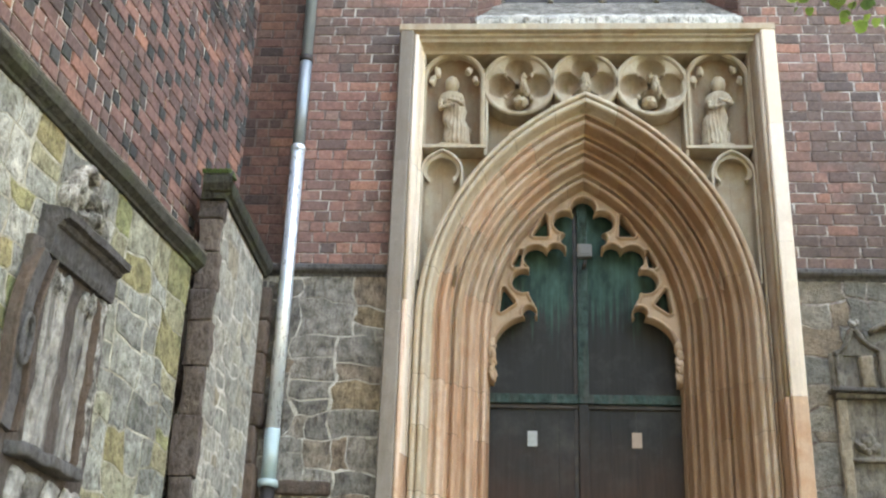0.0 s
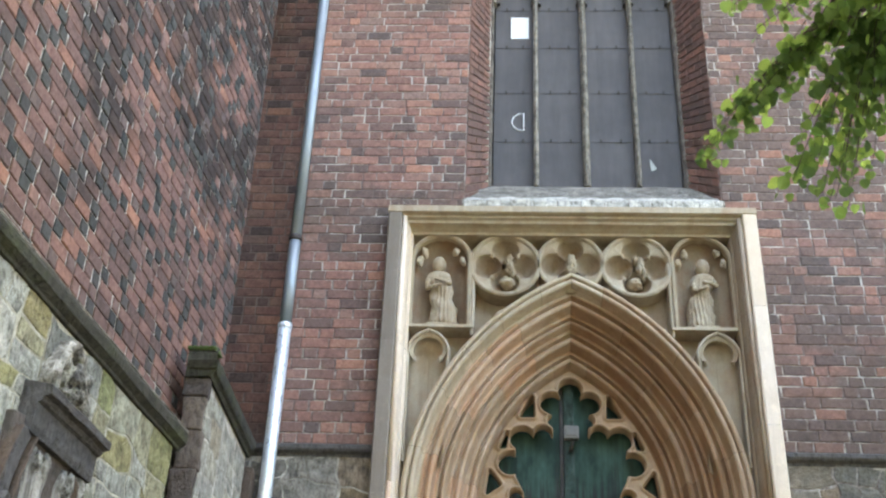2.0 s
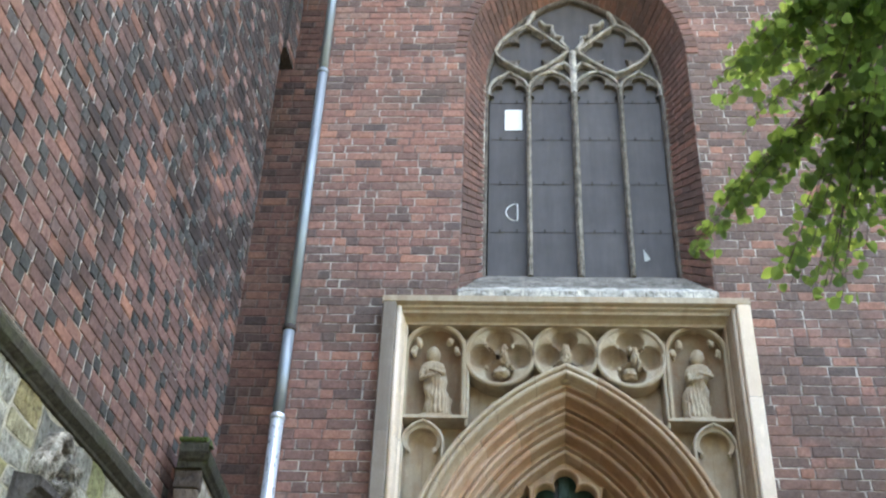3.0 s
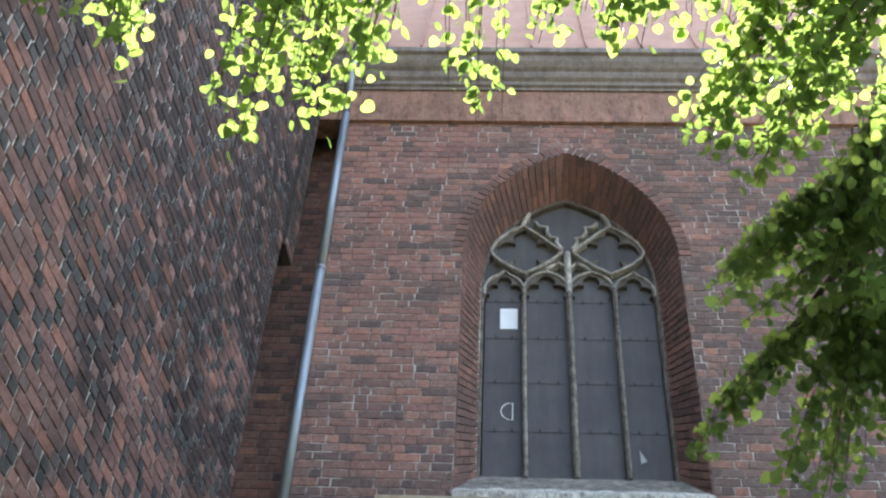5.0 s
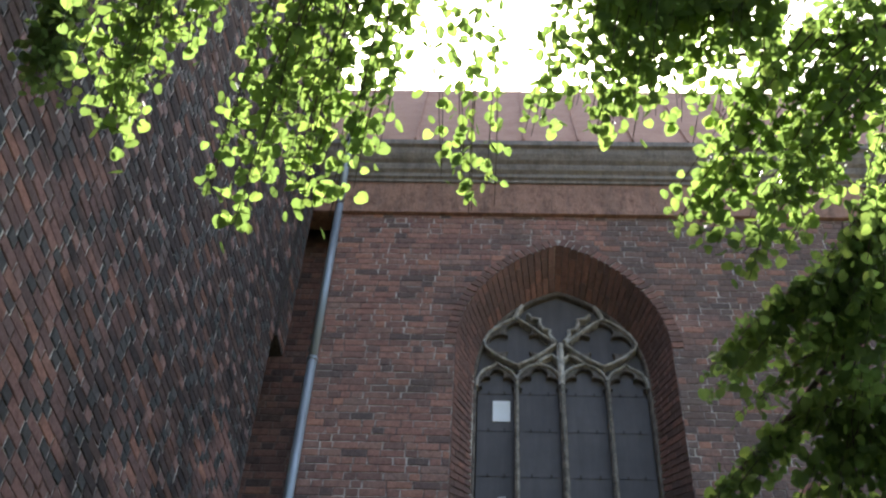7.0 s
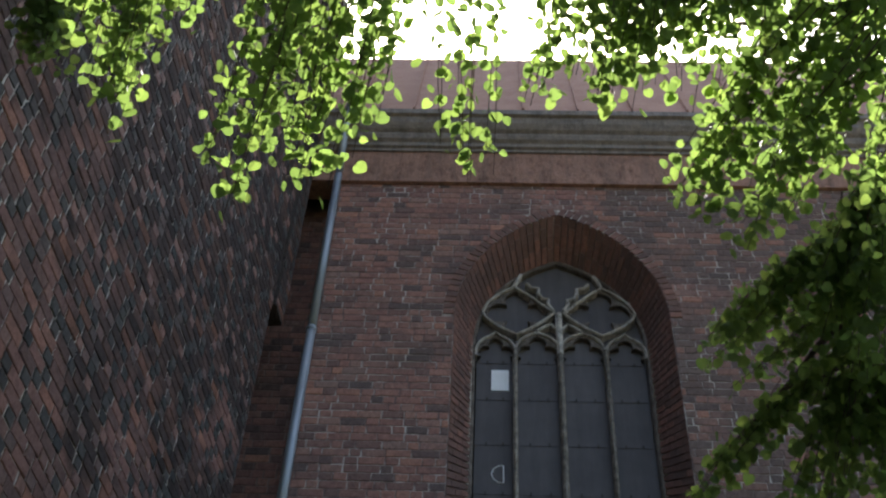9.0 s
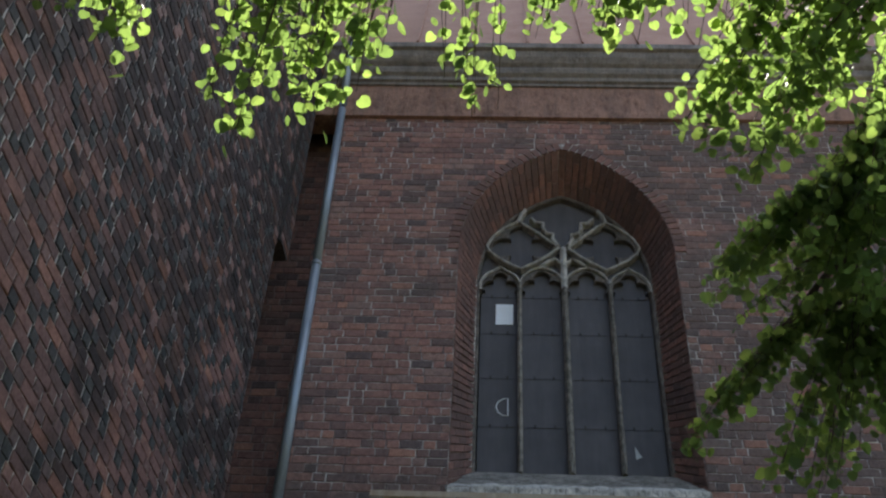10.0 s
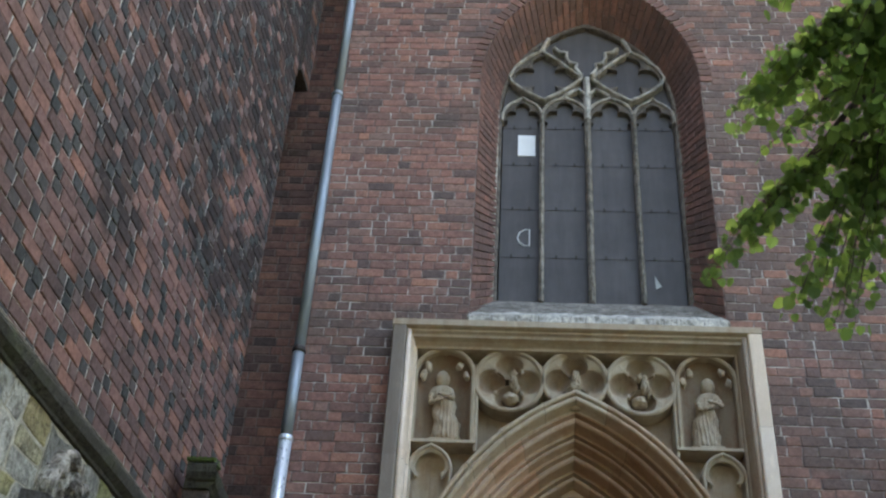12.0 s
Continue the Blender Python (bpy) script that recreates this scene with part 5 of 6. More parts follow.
for s in (-1, 1):
    c = s * 0.53
    # rounded diamond with a four-lobed opening
    d = [(c, 10.36), (c + s * 0.12, 10.43), (c + s * 0.27, 10.53), (c + s * 0.39, 10.65), (c + s * 0.43, 10.76), (c + s * 0.36, 10.93), (c + s * 0.2, 11.10), (c + s * 0.03, 11.22),
         (c - s * 0.14, 11.08), (c - s * 0.32, 10.90), (c - s * 0.47, 10.74), (c - s * 0.34, 10.61), (c - s * 0.2, 10.49)]
    rib("dagger", wx(d), 0.018, TYB, TYF - 0.01, M["tracery_pale"], window, True, "rounded diamond of tracery")
    pierced("diamond_plate", d, c - s * 0.01, 10.77, 0.39, 0.40, 4, 0, 0, 360, "four-lobed plate")
    # arms to the head
    rib("head_arm", wx([(c + s * 0.03, 11.22), (c + s * 0.0, 11.34), (c - s * 0.06, 11.46)]), 0.028, TYB, TYF, M["tracery_pale"], window)
    rib("head_cusp", wx([(s * 0.06, 10.80), (s * 0.13, 10.92), (s * 0.12, 11.0), (s * 0.2, 11.02), (s * 0.25, 11.12), (s * 0.24, 11.2), (s * 0.34, 11.22), (s * 0.40, 11.30)]), 0.024, TYB, TYF, M["tracery_pale"], window)
    rib("foot_arm", wx([(s * 0.02, 10.45), (s * 0.10, 10.55), (s * 0.20, 10.50), (s * 0.28, 10.43)]), 0.02, TYB, TYF, M["tracery_pale"], window)
rib("mullion_head", wx([(0, 10.05), (0, 10.45), (0, 10.74)]), 0.04, TYB, TYF - 0.02, M["tracery_pale"], window, chamfer=0.75)
n = box_part("sheet_of_paper", 0.035, 0.245, GY - 0.012, GY - 0.003, 9.50, 9.83, M["paper"], None, "", 0.001)
tagged(n, "white sheet of paper taped to a window pane", "paper")
moon = [(0.185, 8.145), (0.185, 8.385), (0.13, 8.38), (0.075, 8.34), (0.05, 8.265), (0.075, 8.19), (0.13, 8.15)]
rib_ = rib("hanging_ring", moon, 0.007, GY - 0.002, GY - 0.012, M["paper"], None, True)
bm = bmesh.new()
scrap = [bm.verts.new((x, y, z)) for y in (GY - 0.008, GY - 0.004) for x, z in ((1.562, 7.766), (1.60, 7.69), (1.633, 7.625), (1.568, 7.59))]
for q in ((0, 1, 2, 3), (7, 6, 5, 4), (0, 4, 5, 1), (1, 5, 6, 2), (2, 6, 7, 3), (3, 7, 4, 0)):
    bm.faces.new([scrap[k] for k in q])
tagged(part("scrap_of_paper", bm, M["paper_dull"], None), "torn grey scrap of paper stuck to a window pane", "paper")
tagged(rib_, "white half-round outline stuck to a window pane", "sticker")


# ---- corner pier with dark quoins and its own coping ----
pier = thing("corner_pier", (-2.3, 8.8, -0.3), "rubble stone corner pier with dark quoins and a mossy coping", "pier")
box_part("core", -2.41, -2.272, 8.25, 9.74, -0.6, 3.96, M["pointing"], pier, "pale mortar bed")
def quoin(*span, bevel):
    """A dressed corner stone with worn, uneven edges."""
    bm = box(bmesh.new(), *span, bevel)
    bmesh.ops.subdivide_edges(bm, edges=[e for e in bm.edges if e.calc_length() > 0.1], cuts=4, use_grid_fill=True)
    for q in bm.verts:
        q.co += noise.noise_vector(q.co * 7) * 0.018 + noise.noise_vector(q.co * 19) * 0.010
    return part("quoin", bm, M["quoin_brown"], pier, "dark dressed quoin", True)


z = -0.4
for i, h in enumerate((0.42, 0.5, 0.36, 0.46, 0.40, 0.44, 0.38, 0.34, 0.26, 0.30, 0.27, 0.16)):
    quoin(-2.425 - 0.012 * (i % 3), -2.262 + 0.008 * (i % 2), 8.16 - 0.008 * (i % 3), 8.215 + 0.04 * (i % 2), z, z + h - 0.003, bevel=0.012)
    z += h
# brown stones added in place of the shaded strip between pier and pipe
z = -0.4
for i, h in enumerate((0.35, 0.28, 0.4, 0.3, 0.34, 0.26, 0.38, 0.3, 0.33, 0.29, 0.36, 0.3, 0.32)):
    bm = box(bmesh.new(), -2.40, -2.195 + 0.014 * (i % 2) - 0.01 * (i % 3), 9.745, 9.93, z, z + h - 0.008, 0.02)
    bmesh.ops.subdivide_edges(bm, edges=[e for e in bm.edges if e.calc_length() > 0.1], cuts=4, use_grid_fill=True)
    for q in bm.verts:
        q.co += noise.noise_vector(q.co * 9) * 0.018 + noise.noise_vector(q.co * 23) * 0.007
    part("edge_stone", bm, M["rust"], pier, "rough brown stone standing in for the shaded strip", True)
    z += h
prof = [(-2.27, 3.89), (-2.245, 3.88), (-2.235, 3.91), (-2.21, 3.93), (-2.20, 3.97), (-2.20, 4.03), (-2.215, 4.045), (-2.30, 4.11), (-2.44, 4.12), (-2.44, 3.88)]
v, f = sweep([[(x, y, zz) for x, zz in prof] for y in (8.12, 8.6, 9.1, 9.76)], False, True, True)
mesh("pier_coping", v, f, M["coping"], pier, "moulded coping green with moss")
v, f = sweep([[(x, 8.12 - d, zz) for x in (-2.43, -2.202)] for d, zz in ((-0.03, 3.92), (0.02, 3.95), (0.045, 4.0), (0.045, 4.06), (0.0, 4.12))])
mesh("coping_front", v, f, M["coping"], pier)
v, f = sweep([[(-2.44 + 0.02 * k, 8.07 + 0.02 * (k % 2), 4.085), (-2.44 + 0.02 * k, 8.065, 4.115 + 0.012 * noise.noise(Vector((k * 0.9, 1, 2)))), (-2.44 + 0.02 * k, 8.2, 4.15), (-2.44 + 0.02 * k, 8.3, 4.125)] for k in range(12)], caps=True)
mesh("moss_cushion", v, f, M["moss"], pier, "bright green moss", True)

# coping of the side wall: rounded nose, hollow beneath
prof = [(0.2, 3.12), (0.262, 3.124), (0.266, 3.145), (0.285, 3.16), (0.305, 3.178), (0.312, 3.235), (0.30, 3.27), (0.26, 3.295), (-0.03, 3.47)]
v, f = sweep([[side(s, o, zz + 0.008 * noise.noise(Vector((s * 2, o * 9, 0)))) for o, zz in prof] for s in np.linspace(-5.6, -0.46, 50)], caps=True)
mesh("coping", v, f, M["coping"], west, "dark weathered stone coping with moss")
edge = [(0.285, 3.262), (0.304, 3.256), (0.309, 3.266), (0.302, 3.276), (0.270, 3.298)]
v, f = sweep([[side(s, o + 0.003 * noise.noise(Vector((s * 9, o * 30, 4))), zz + 0.004 + 0.008 * noise.noise(Vector((s * 2, o * 9, 0)))) for o, zz in edge] for s in np.linspace(-5.6, -0.46, 90)], caps=True)
mesh("coping_edge", v, f, M["sill"], west, "pale arris of the coping")

# ---- carved wall monument on the side wall ----
monument = thing("wall_monument", tuple(side(-2.27, 0.27, 1.35)), "weathered carved stone wall monument with hood and worn figures", "monument")


def sbox(name, s0, s1, o0, o1, z0, z1, material, parent, label="", bevel=0.015, gnaw=1.0):
    """A weathered block on the side wall: along, out and up."""
    bm = box(bmesh.new(), s0, s1, -o1, -o0, z0, z1, bevel)
    bmesh.ops.subdivide_edges(bm, edges=[e for e in bm.edges if e.calc_length() > 0.1], cuts=7, use_grid_fill=True)
    for q in bm.verts:
        w = Vector((q.co.x * 9, q.co.y * 9, q.co.z * 5))
        q.co += (noise.noise_vector(w) * 0.014 + noise.noise_vector(w * 2.7) * 0.007) * gnaw
        q.co = side(q.co.x, -q.co.y, q.co.z)
    return part(name, bm, material, parent, label, True)


def upright(name, s, half, off, z0, z1, seed, material, parent, label="", lean=0.0, out_=0.05):
    """A worn upright ridge of carving, half round, its edges eaten by the weather."""
    rows = []
    for i in range(41):
        t = i / 40
        end = math.sqrt(max(0.02, min(1.0, t / 0.05, (1 - t) / 0.08)))
        row = []
        for k in range(15):
            a = math.pi * k / 14
            e = 1 + 0.38 * noise.noise(Vector((math.cos(a) * 1.6, t * (z1 - z0) * 7, seed))) + 0.16 * noise.noise(Vector((math.cos(a) * 4, t * 22, seed + 5)))
            row.append(side(s + lean * t - half * end * e * math.cos(a), off + out_ * end * e * math.sin(a), z0 + (z1 - z0) * t))
        rows.append(row)
    v, f = sweep(rows, caps=True)
    return mesh(name, v, f, material, parent, label, True)


sbox("back_slab", -2.72, -1.80, 0.22, 0.30, 0.7, 2.44, M["quoin"], monument, "dark back slab", 0.01)
hood = [(0.22, 2.36), (0.335, 2.365), (0.345, 2.40), (0.35, 2.52), (0.37, 2.53), (0.385, 2.555), (0.42, 2.565), (0.425, 2.605), (0.41, 2.62), (0.22, 2.66)]
v, f = sweep([[side(s, o + 0.004 * noise.noise(Vector((s * 7, zz * 5, 1))), zz + 0.006 * noise.noise(Vector((s * 5, o * 9, 2)))) for o, zz in hood] for s in np.linspace(-2.62, -1.84, 24)], caps=True)
mesh("hood", v, f, M["string"], monument, "dark moulded slate hood")
# curling side scroll with an oval, edged in brown
scroll = [(-2.60, 2.36), (-2.645, 2.26), (-2.69, 2.12), (-2.715, 1.98), (-2.715, 1.82), (-2.70, 1.66), (-2.695, 1.52), (-2.72, 1.40)]
rows = rib_rows(resample(scroll, 24), 0.075, -0.26, -0.33, False, 0.5)
v, f = sweep([[tuple(side(x, -y + 0.008 * noise.noise(Vector((x * 9, zz * 9, 3))), zz)) for x, y, zz in r] for r in rows], caps=True)
shaft = mesh("scroll", v, f, M["string"], monument, "dark curling side scroll")
ring = [(-2.70 + 0.045 * math.cos(t), 1.86 + 0.13 * math.sin(t)) for t in (2 * math.pi * k / 24 for k in range(24))]
v, f = sweep([[tuple(side(x, -y, zz)) for x, y, zz in r] for r in rib_rows(ring, 0.013, -0.32, -0.355, True)], True)
mesh("oval_relief", v, f, M["string"], shaft)
for dx in (0.086, -0.086):
    v, f = sweep([[tuple(side(x, -y, zz)) for x, y, zz in r] for r in rib_rows([(x + dx, zz) for x, zz in resample(scroll, 24)], 0.008, -0.27, -0.345)], caps=True)
    mesh("fillet", v, f, M["rust"], shaft, "rusty brown fillet")
# the panel: worn upright figures between dark hollows
for i, (sx, half, z1, lean) in enumerate(((-2.45, 0.052, 2.34, 0.0), (-2.345, 0.060, 2.30, 0.01), (-2.125, 0.050, 2.28, 0.0), (-2.04, 0.032, 2.33, 0.01))):
    upright("worn_relief", sx, half, 0.29, 1.34, z1, 3.0 * i + 1, M["epitaph"], monument, "", lean, 0.032)
for i, sx in enumerate((-2.445, -2.34, -2.125, -2.03)):            # what is left of the heads
    bm = bmesh.new()
    bmesh.ops.create_icosphere(bm, subdivisions=3, radius=1.0)
    for q in bm.verts:
        q.co *= 1 + 0.6 * noise.noise(q.co * 2.2 + Vector((i * 3.0, 0, 0)))
        q.co = side(sx + q.co.x * 0.034, 0.31 + q.co.y * 0.03, 2.25 + 0.02 * (i % 2) + q.co.z * 0.07)
    part("worn_head", bm, M["crest"], monument, "", True)
upright("pilaster", -1.885, 0.065, 0.27, 1.30, 2.44, 17.0, M["crest"], monument, "pale gnawed pilaster", 0.0, 0.05)
upright("pilaster_edge", -1.985, 0.014, 0.29, 1.34, 2.36, 23.0, M["rust"], monument, "rusty brown edge", 0.0, 0.06)
sbox("ledge", -2.66, -1.98, 0.24, 0.39, 1.285, 1.355, M["string"], monument, "dark projecting ledge", 0.015)
for i, sx in enumerate((-2.52, -2.34, -2.16, -1.98, -1.86)):
    upright("apron_relief", sx, 0.085, 0.27, 0.6, 1.27, 41.0 + i * 3, M["epitaph"], monument, "", 0.0, 0.07)
# crumbling crest over the hood: scrolls of pale stone with deep hollows
crest = [(-2.42, 2.66), (-2.46, 2.76), (-2.40, 2.88), (-2.35, 2.98), (-2.27, 3.02), (-2.20, 2.96), (-2.15, 2.86), (-2.06, 2.78), (-2.02, 2.68)]
v, f = sweep([[tuple(side(x, -y + 0.02 * noise.noise(Vector((x * 14, zz * 14, 3))), zz)) for x, y, zz in r] for r in rib_rows(resample(crest, 40), 0.034, -0.25, -0.345)], caps=True)
crown_ = mesh("crest", v, f, M["crest"], monument, "crumbling carved crest")
sbox("crest_back", -2.44, -2.04, 0.22, 0.275, 2.62, 2.90, M["quoin"], crown_, "dark ground of the crest", 0.02)
rng = random.Random(77)
for i in range(11):
    bm = bmesh.new()
    bmesh.ops.create_icosphere(bm, subdivisions=3, radius=1.0)
    cs, cz_ = rng.uniform(-2.38, -2.10), rng.uniform(2.68, 2.92)
    rs, rz = rng.uniform(0.025, 0.05), rng.uniform(0.035, 0.07)
    for q in bm.verts:
        q.co *= 1 + 0.7 * noise.noise(q.co * 1.9 + Vector((i * 3.7, 0, 0)))
        q.co = side(cs + q.co.x * rs, 0.30 + q.co.y * 0.05, cz_ + q.co.z * rz)
    part("crest_scroll", bm, M["crest"], crown_, "", True)

# ---- worn tablet on the church wall ----
tablet = thing("wall_tablet", (3.1, Y, 2.0), "worn stone tablet with ledge and broken relief set in rubble", "tablet")
def tbox(name, x0, x1, out_, z0, z1, material, label="", bevel=0.015, gnaw=1.0):
    """A worn block standing out from the church wall."""
    bm = box(bmesh.new(), x0, x1, Y - out_, Y + 0.05, z0, z1, bevel)
    bmesh.ops.subdivide_edges(bm, edges=[e for e in bm.edges if e.calc_length() > 0.1], cuts=6, use_grid_fill=True)
    for q in bm.verts:
        q.co += (noise.noise_vector(q.co * 8) * 0.012 + noise.noise_vector(q.co * 21) * 0.006) * gnaw
    return part(name, bm, material, tablet, label, True)


tbox("back_slab", 2.70, 4.0, 0.045, 1.2, 3.32, M["tablet"], "worn brown ground")
tbox("ledge", 2.66, 4.05, 0.16, 2.945, 2.985, M["string"], "grey ledge", 0.012)
tbox("ledge", 2.70, 4.0, 0.11, 2.895, 2.94, M["tablet"], "", 0.012)
tbox("side_strip", 2.735, 2.80, 0.10, 2.99, 3.29, M["tablet"], "narrow side strip")
tbox("niche_column", 2.935, 3.055, 0.115, 2.99, 3.28, M["ochre"], "ochre stub of a column", 0.03)
tbox("side_strip", 3.10, 3.22, 0.12, 2.99, 3.42, M["tablet"], "", 0.03)
tbox("upper_panel", 3.30, 3.95, 0.08, 2.99, 3.40, M["tablet"], "", 0.02)
# broken gable over the niche, a stump of its finial left standing
for pts in ([(2.73, 3.29), (2.80, 3.33), (2.86, 3.42), (2.895, 3.52)], [(2.93, 3.52), (2.98, 3.42), (3.05, 3.36), (3.14, 3.32)], [(3.06, 3.50), (3.14, 3.56), (3.26, 3.57), (3.42, 3.53), (3.6, 3.50)]):
    rows = rib_rows(resample(pts, 14), 0.022, Y + 0.02, Y - 0.11)
    v, f = sweep([[(x + 0.012 * noise.noise(Vector((x * 20, z * 20, 1))), y + 0.015 * noise.noise(Vector((x * 15, z * 15, 6))), z) for x, y, z in r] for r in rows], caps=True)
    mesh("broken_gable", v, f, M["tablet"], tablet, "broken carved gable", True)
bm = bmesh.new()
front = [(2.78, 3.285), (2.80, 3.30), (2.86, 3.42), (2.91, 3.50), (2.97, 3.42), (3.08, 3.32), (3.10, 3.285)]
a, b = ([bm.verts.new((x, y, z)) for x, z in front] for y in (Y - 0.075, Y + 0.02))
bm.faces.new(a)
for k in range(len(front)):
    n = (k + 1) % len(front)
    bm.faces.new((a[k], b[k], b[n], a[n]))
part("gable_field", bm, M["tablet"], tablet, "dark field of the gable")
for i, (cx, cz, r) in enumerate(((2.905, 3.575, 0.034), (2.945, 3.585, 0.026))):
    bm = bmesh.new()
    bmesh.ops.create_icosphere(bm, subdivisions=3, radius=r)
    for q in bm.verts:
        q.co *= 1 + 0.6 * noise.noise(q.co * 25 + Vector((i * 5, 0, 0)))
        q.co += Vector((cx, Y - 0.09, cz))
    part("finial_stump", bm, M["epitaph"], tablet, "pale stump of a finial", True)
tbox("lower_frame", 2.715, 2.80, 0.09, 1.3, 2.89, M["ochre"], "ochre lower strip")
tbox("lower_ledge", 2.80, 4.0, 0.10, 2.355, 2.395, M["tablet"], "", 0.012)
for i, (cx, cz, r) in enumerate(((2.88, 2.50, 0.05), (2.94, 2.54, 0.06), (2.99, 2.49, 0.045), (2.93, 2.46, 0.04))):
    bm = bmesh.new()
    bmesh.ops.create_icosphere(bm, subdivisions=3, radius=r)
    for q in bm.verts:
        q.co *= 1 + 0.6 * noise.noise(q.co * 22 + Vector((i * 4, 0, 0)))
        q.co = Vector((q.co.x + cx, q.co.y * 0.7 + Y - 0.06, q.co.z + cz))
    part("broken_relief", bm, M["tablet"], tablet, "", True)

# ---- rain pipe ----
pipe = thing("rain_pipe", (-2.09, Y - 0.12, 0.0), "zinc rain pipe with bright lower length and iron foot", "pipe")
PPX, PPY = -2.09, Y - 0.12


def length(name, z0, z1, r, material, label):
    v, f = lathe([(r * 0.9, z0), (r, z0), (r, z1), (r * 0.9, z1)], PPX, PPY)
    mesh(name, v, f, material, pipe, label, True)


length("pipe_length", 9.80, 12.75, 0.053, M["zinc"], "dull zinc length")
length("pipe_length", 6.26, 9.80, 0.055, M["zinc"], "dull zinc length")
length("pipe_length", 5.26, 6.26, 0.057, M["zinc"], "darkened zinc length")
length("pipe_length", 2.52, 5.27, 0.063, M["zinc_new"], "bright new zinc length")
length("pipe_length", 2.10, 2.53, 0.066, M["zinc_painted"], "grey-green painted length")
length("pipe_length", -0.45, 2.08, 0.062, M["iron"], "cast iron foot")
for z0, r, m in ((9.78, 0.064, "zinc"), (6.24, 0.066, "iron"), (5.25, 0.068, "zinc_new"), (2.06, 0.086, "zinc_painted")):
    v, f = lathe([(r * 0.8, z0 - 0.03), (r, z0 - 0.025), (r * 1.04, z0), (r, z0 + 0.03), (r * 0.8, z0 + 0.035)], PPX, PPY)
    mesh("collar", v, f, M[m], pipe, "", True)
for z0 in (3.6, 8.0, 11.3):
    box_part("wall_clip", PPX - 0.012, PPX + 0.012, PPY, Y + 0.03, z0 - 0.012, z0 + 0.012, M["iron"], pipe)
v, f = tube([(PPX, PPY, 12.7), (PPX, PPY, 12.86), (PPX + 0.01, PPY - 0.06, 13.0), (PPX + 0.03, PPY - 0.22, 13.3), (PPX + 0.05, PPY - 0.34, 13.62), (PPX + 0.06, PPY - 0.36, 13.9)], [0.053] * 6, 14)
mesh("swan_neck", v, f, M["zinc"], pipe, "bent neck under the eaves", True)

# ---- linden tree reaching in overhead ----
tree = thing("linden_tree", (4.3, 0.9, -1.6), "linden tree with fresh green leaves hanging over the churchyard", "tree")
TRUNK = [(4.3, 0.9, -1.65), (4.25, 0.95, 0.0), (4.1, 1.05, 2.0), (3.9, 1.1, 4.0), (3.8, 1.15, 6.0), (3.8, 1.1, 8.5)]
v, f = tube(TRUNK, [0.34, 0.26, 0.22, 0.19, 0.14, 0.05], 16)
mesh("trunk", v, f, M["bark"], tree, "grey-brown bark", True)
BOUGHS = [
    [(4.0, 1.1, 3.2), (3.2, 1.5, 4.5), (2.2, 1.8, 5.2), (1.0, 1.75, 5.5), (-0.4, 1.7, 5.35), (-1.5, 1.8, 5.05)],
    [(-0.4, 1.7, 5.35), (-1.2, 1.9, 5.9), (-1.9, 2.3, 6.6), (-2.35, 2.8, 6.9)],
    [(3.95, 1.1, 3.6), (3.1, 2.1, 4.6), (2.3, 2.6, 4.9), (1.5, 2.7, 4.75), (0.9, 2.75, 4.6)],
    [(4.1, 1.05, 2.2), (3.3, 2.3, 3.7), (2.4, 3.4, 4.3), (1.7, 4.0, 4.1), (1.25, 4.3, 3.7)],
    [(3.9, 1.1, 4.4), (3.0, 2.6, 5.2), (2.2, 3.4, 4.9), (1.75, 3.7, 4.4)],
    # the last two boughs are unseen, added for the shading foliage
    [(3.8, 1.15, 5.6), (2.6, 0.4, 6.6), (1.2, -0.6, 7.1), (-0.4, -1.2, 7.4), (-1.8, -1.4, 7.5)],
    [(3.8, 1.15, 5.4), (4.3, 2.4, 6.4), (4.6, 3.6, 7.0), (4.8, 4.8, 7.4)],
]
for pts in BOUGHS:
    fine = []
    for a, b in zip(pts, pts[1:]):
        fine += [Vector(a).lerp(Vector(b), k / 4) + 0.03 * noise.noise_vector(Vector(a) * 3 + Vector((k, 0, 0))) for k in range(4)]
    fine.append(Vector(pts[-1]))
    v, f = tube(fine, [0.07 * (1 - i / len(fine)) ** 1.3 + 0.006 for i in range(len(fine))], 8)
    mesh("limb", v, f, M["bark"], tree, "", True)

leaf_v, leaf_f, twig_v, twig_f = [], [], [], []
LEAF = [(0, 0), (0.27, -0.09), (0.51, 0.13), (0.53, 0.48), (0.33, 0.82), (0, 1.08), (-0.33, 0.82), (-0.53, 0.48), (-0.51, 0.13), (-0.27, -0.09)]


def add_leaf(rng, at, drop):
    size = rng.uniform(0.030, 0.056)
    tip = (Vector((rng.gauss(0, 0.5), rng.gauss(0, 0.5), -drop + rng.gauss(0, 0.35)))).normalized()
    nrm = (SUN + Vector((rng.gauss(0, 0.45), rng.gauss(0, 0.45), rng.gauss(0, 0.3)))).normalized()   # blades turn to the light
    wide = tip.cross(nrm)
    if wide.length < 0.1:
        wide = tip.cross(Vector((1, 0.2, 0)))
    wide.normalize()
    nrm = wide.cross(tip)
    b = len(leaf_v)
    bend = rng.uniform(0.02, 0.2)
    for u, w in LEAF:
        leaf_v.append(tuple(at + wide * u * size + tip * w * size + nrm * size * (bend * abs(u) * 1.6 - 0.12 * w * w)))
    leaf_f.extend([(b, b + 1, b + 2, b + 3, b + 4, b + 5), (b, b + 5, b + 6, b + 7, b + 8, b + 9)])


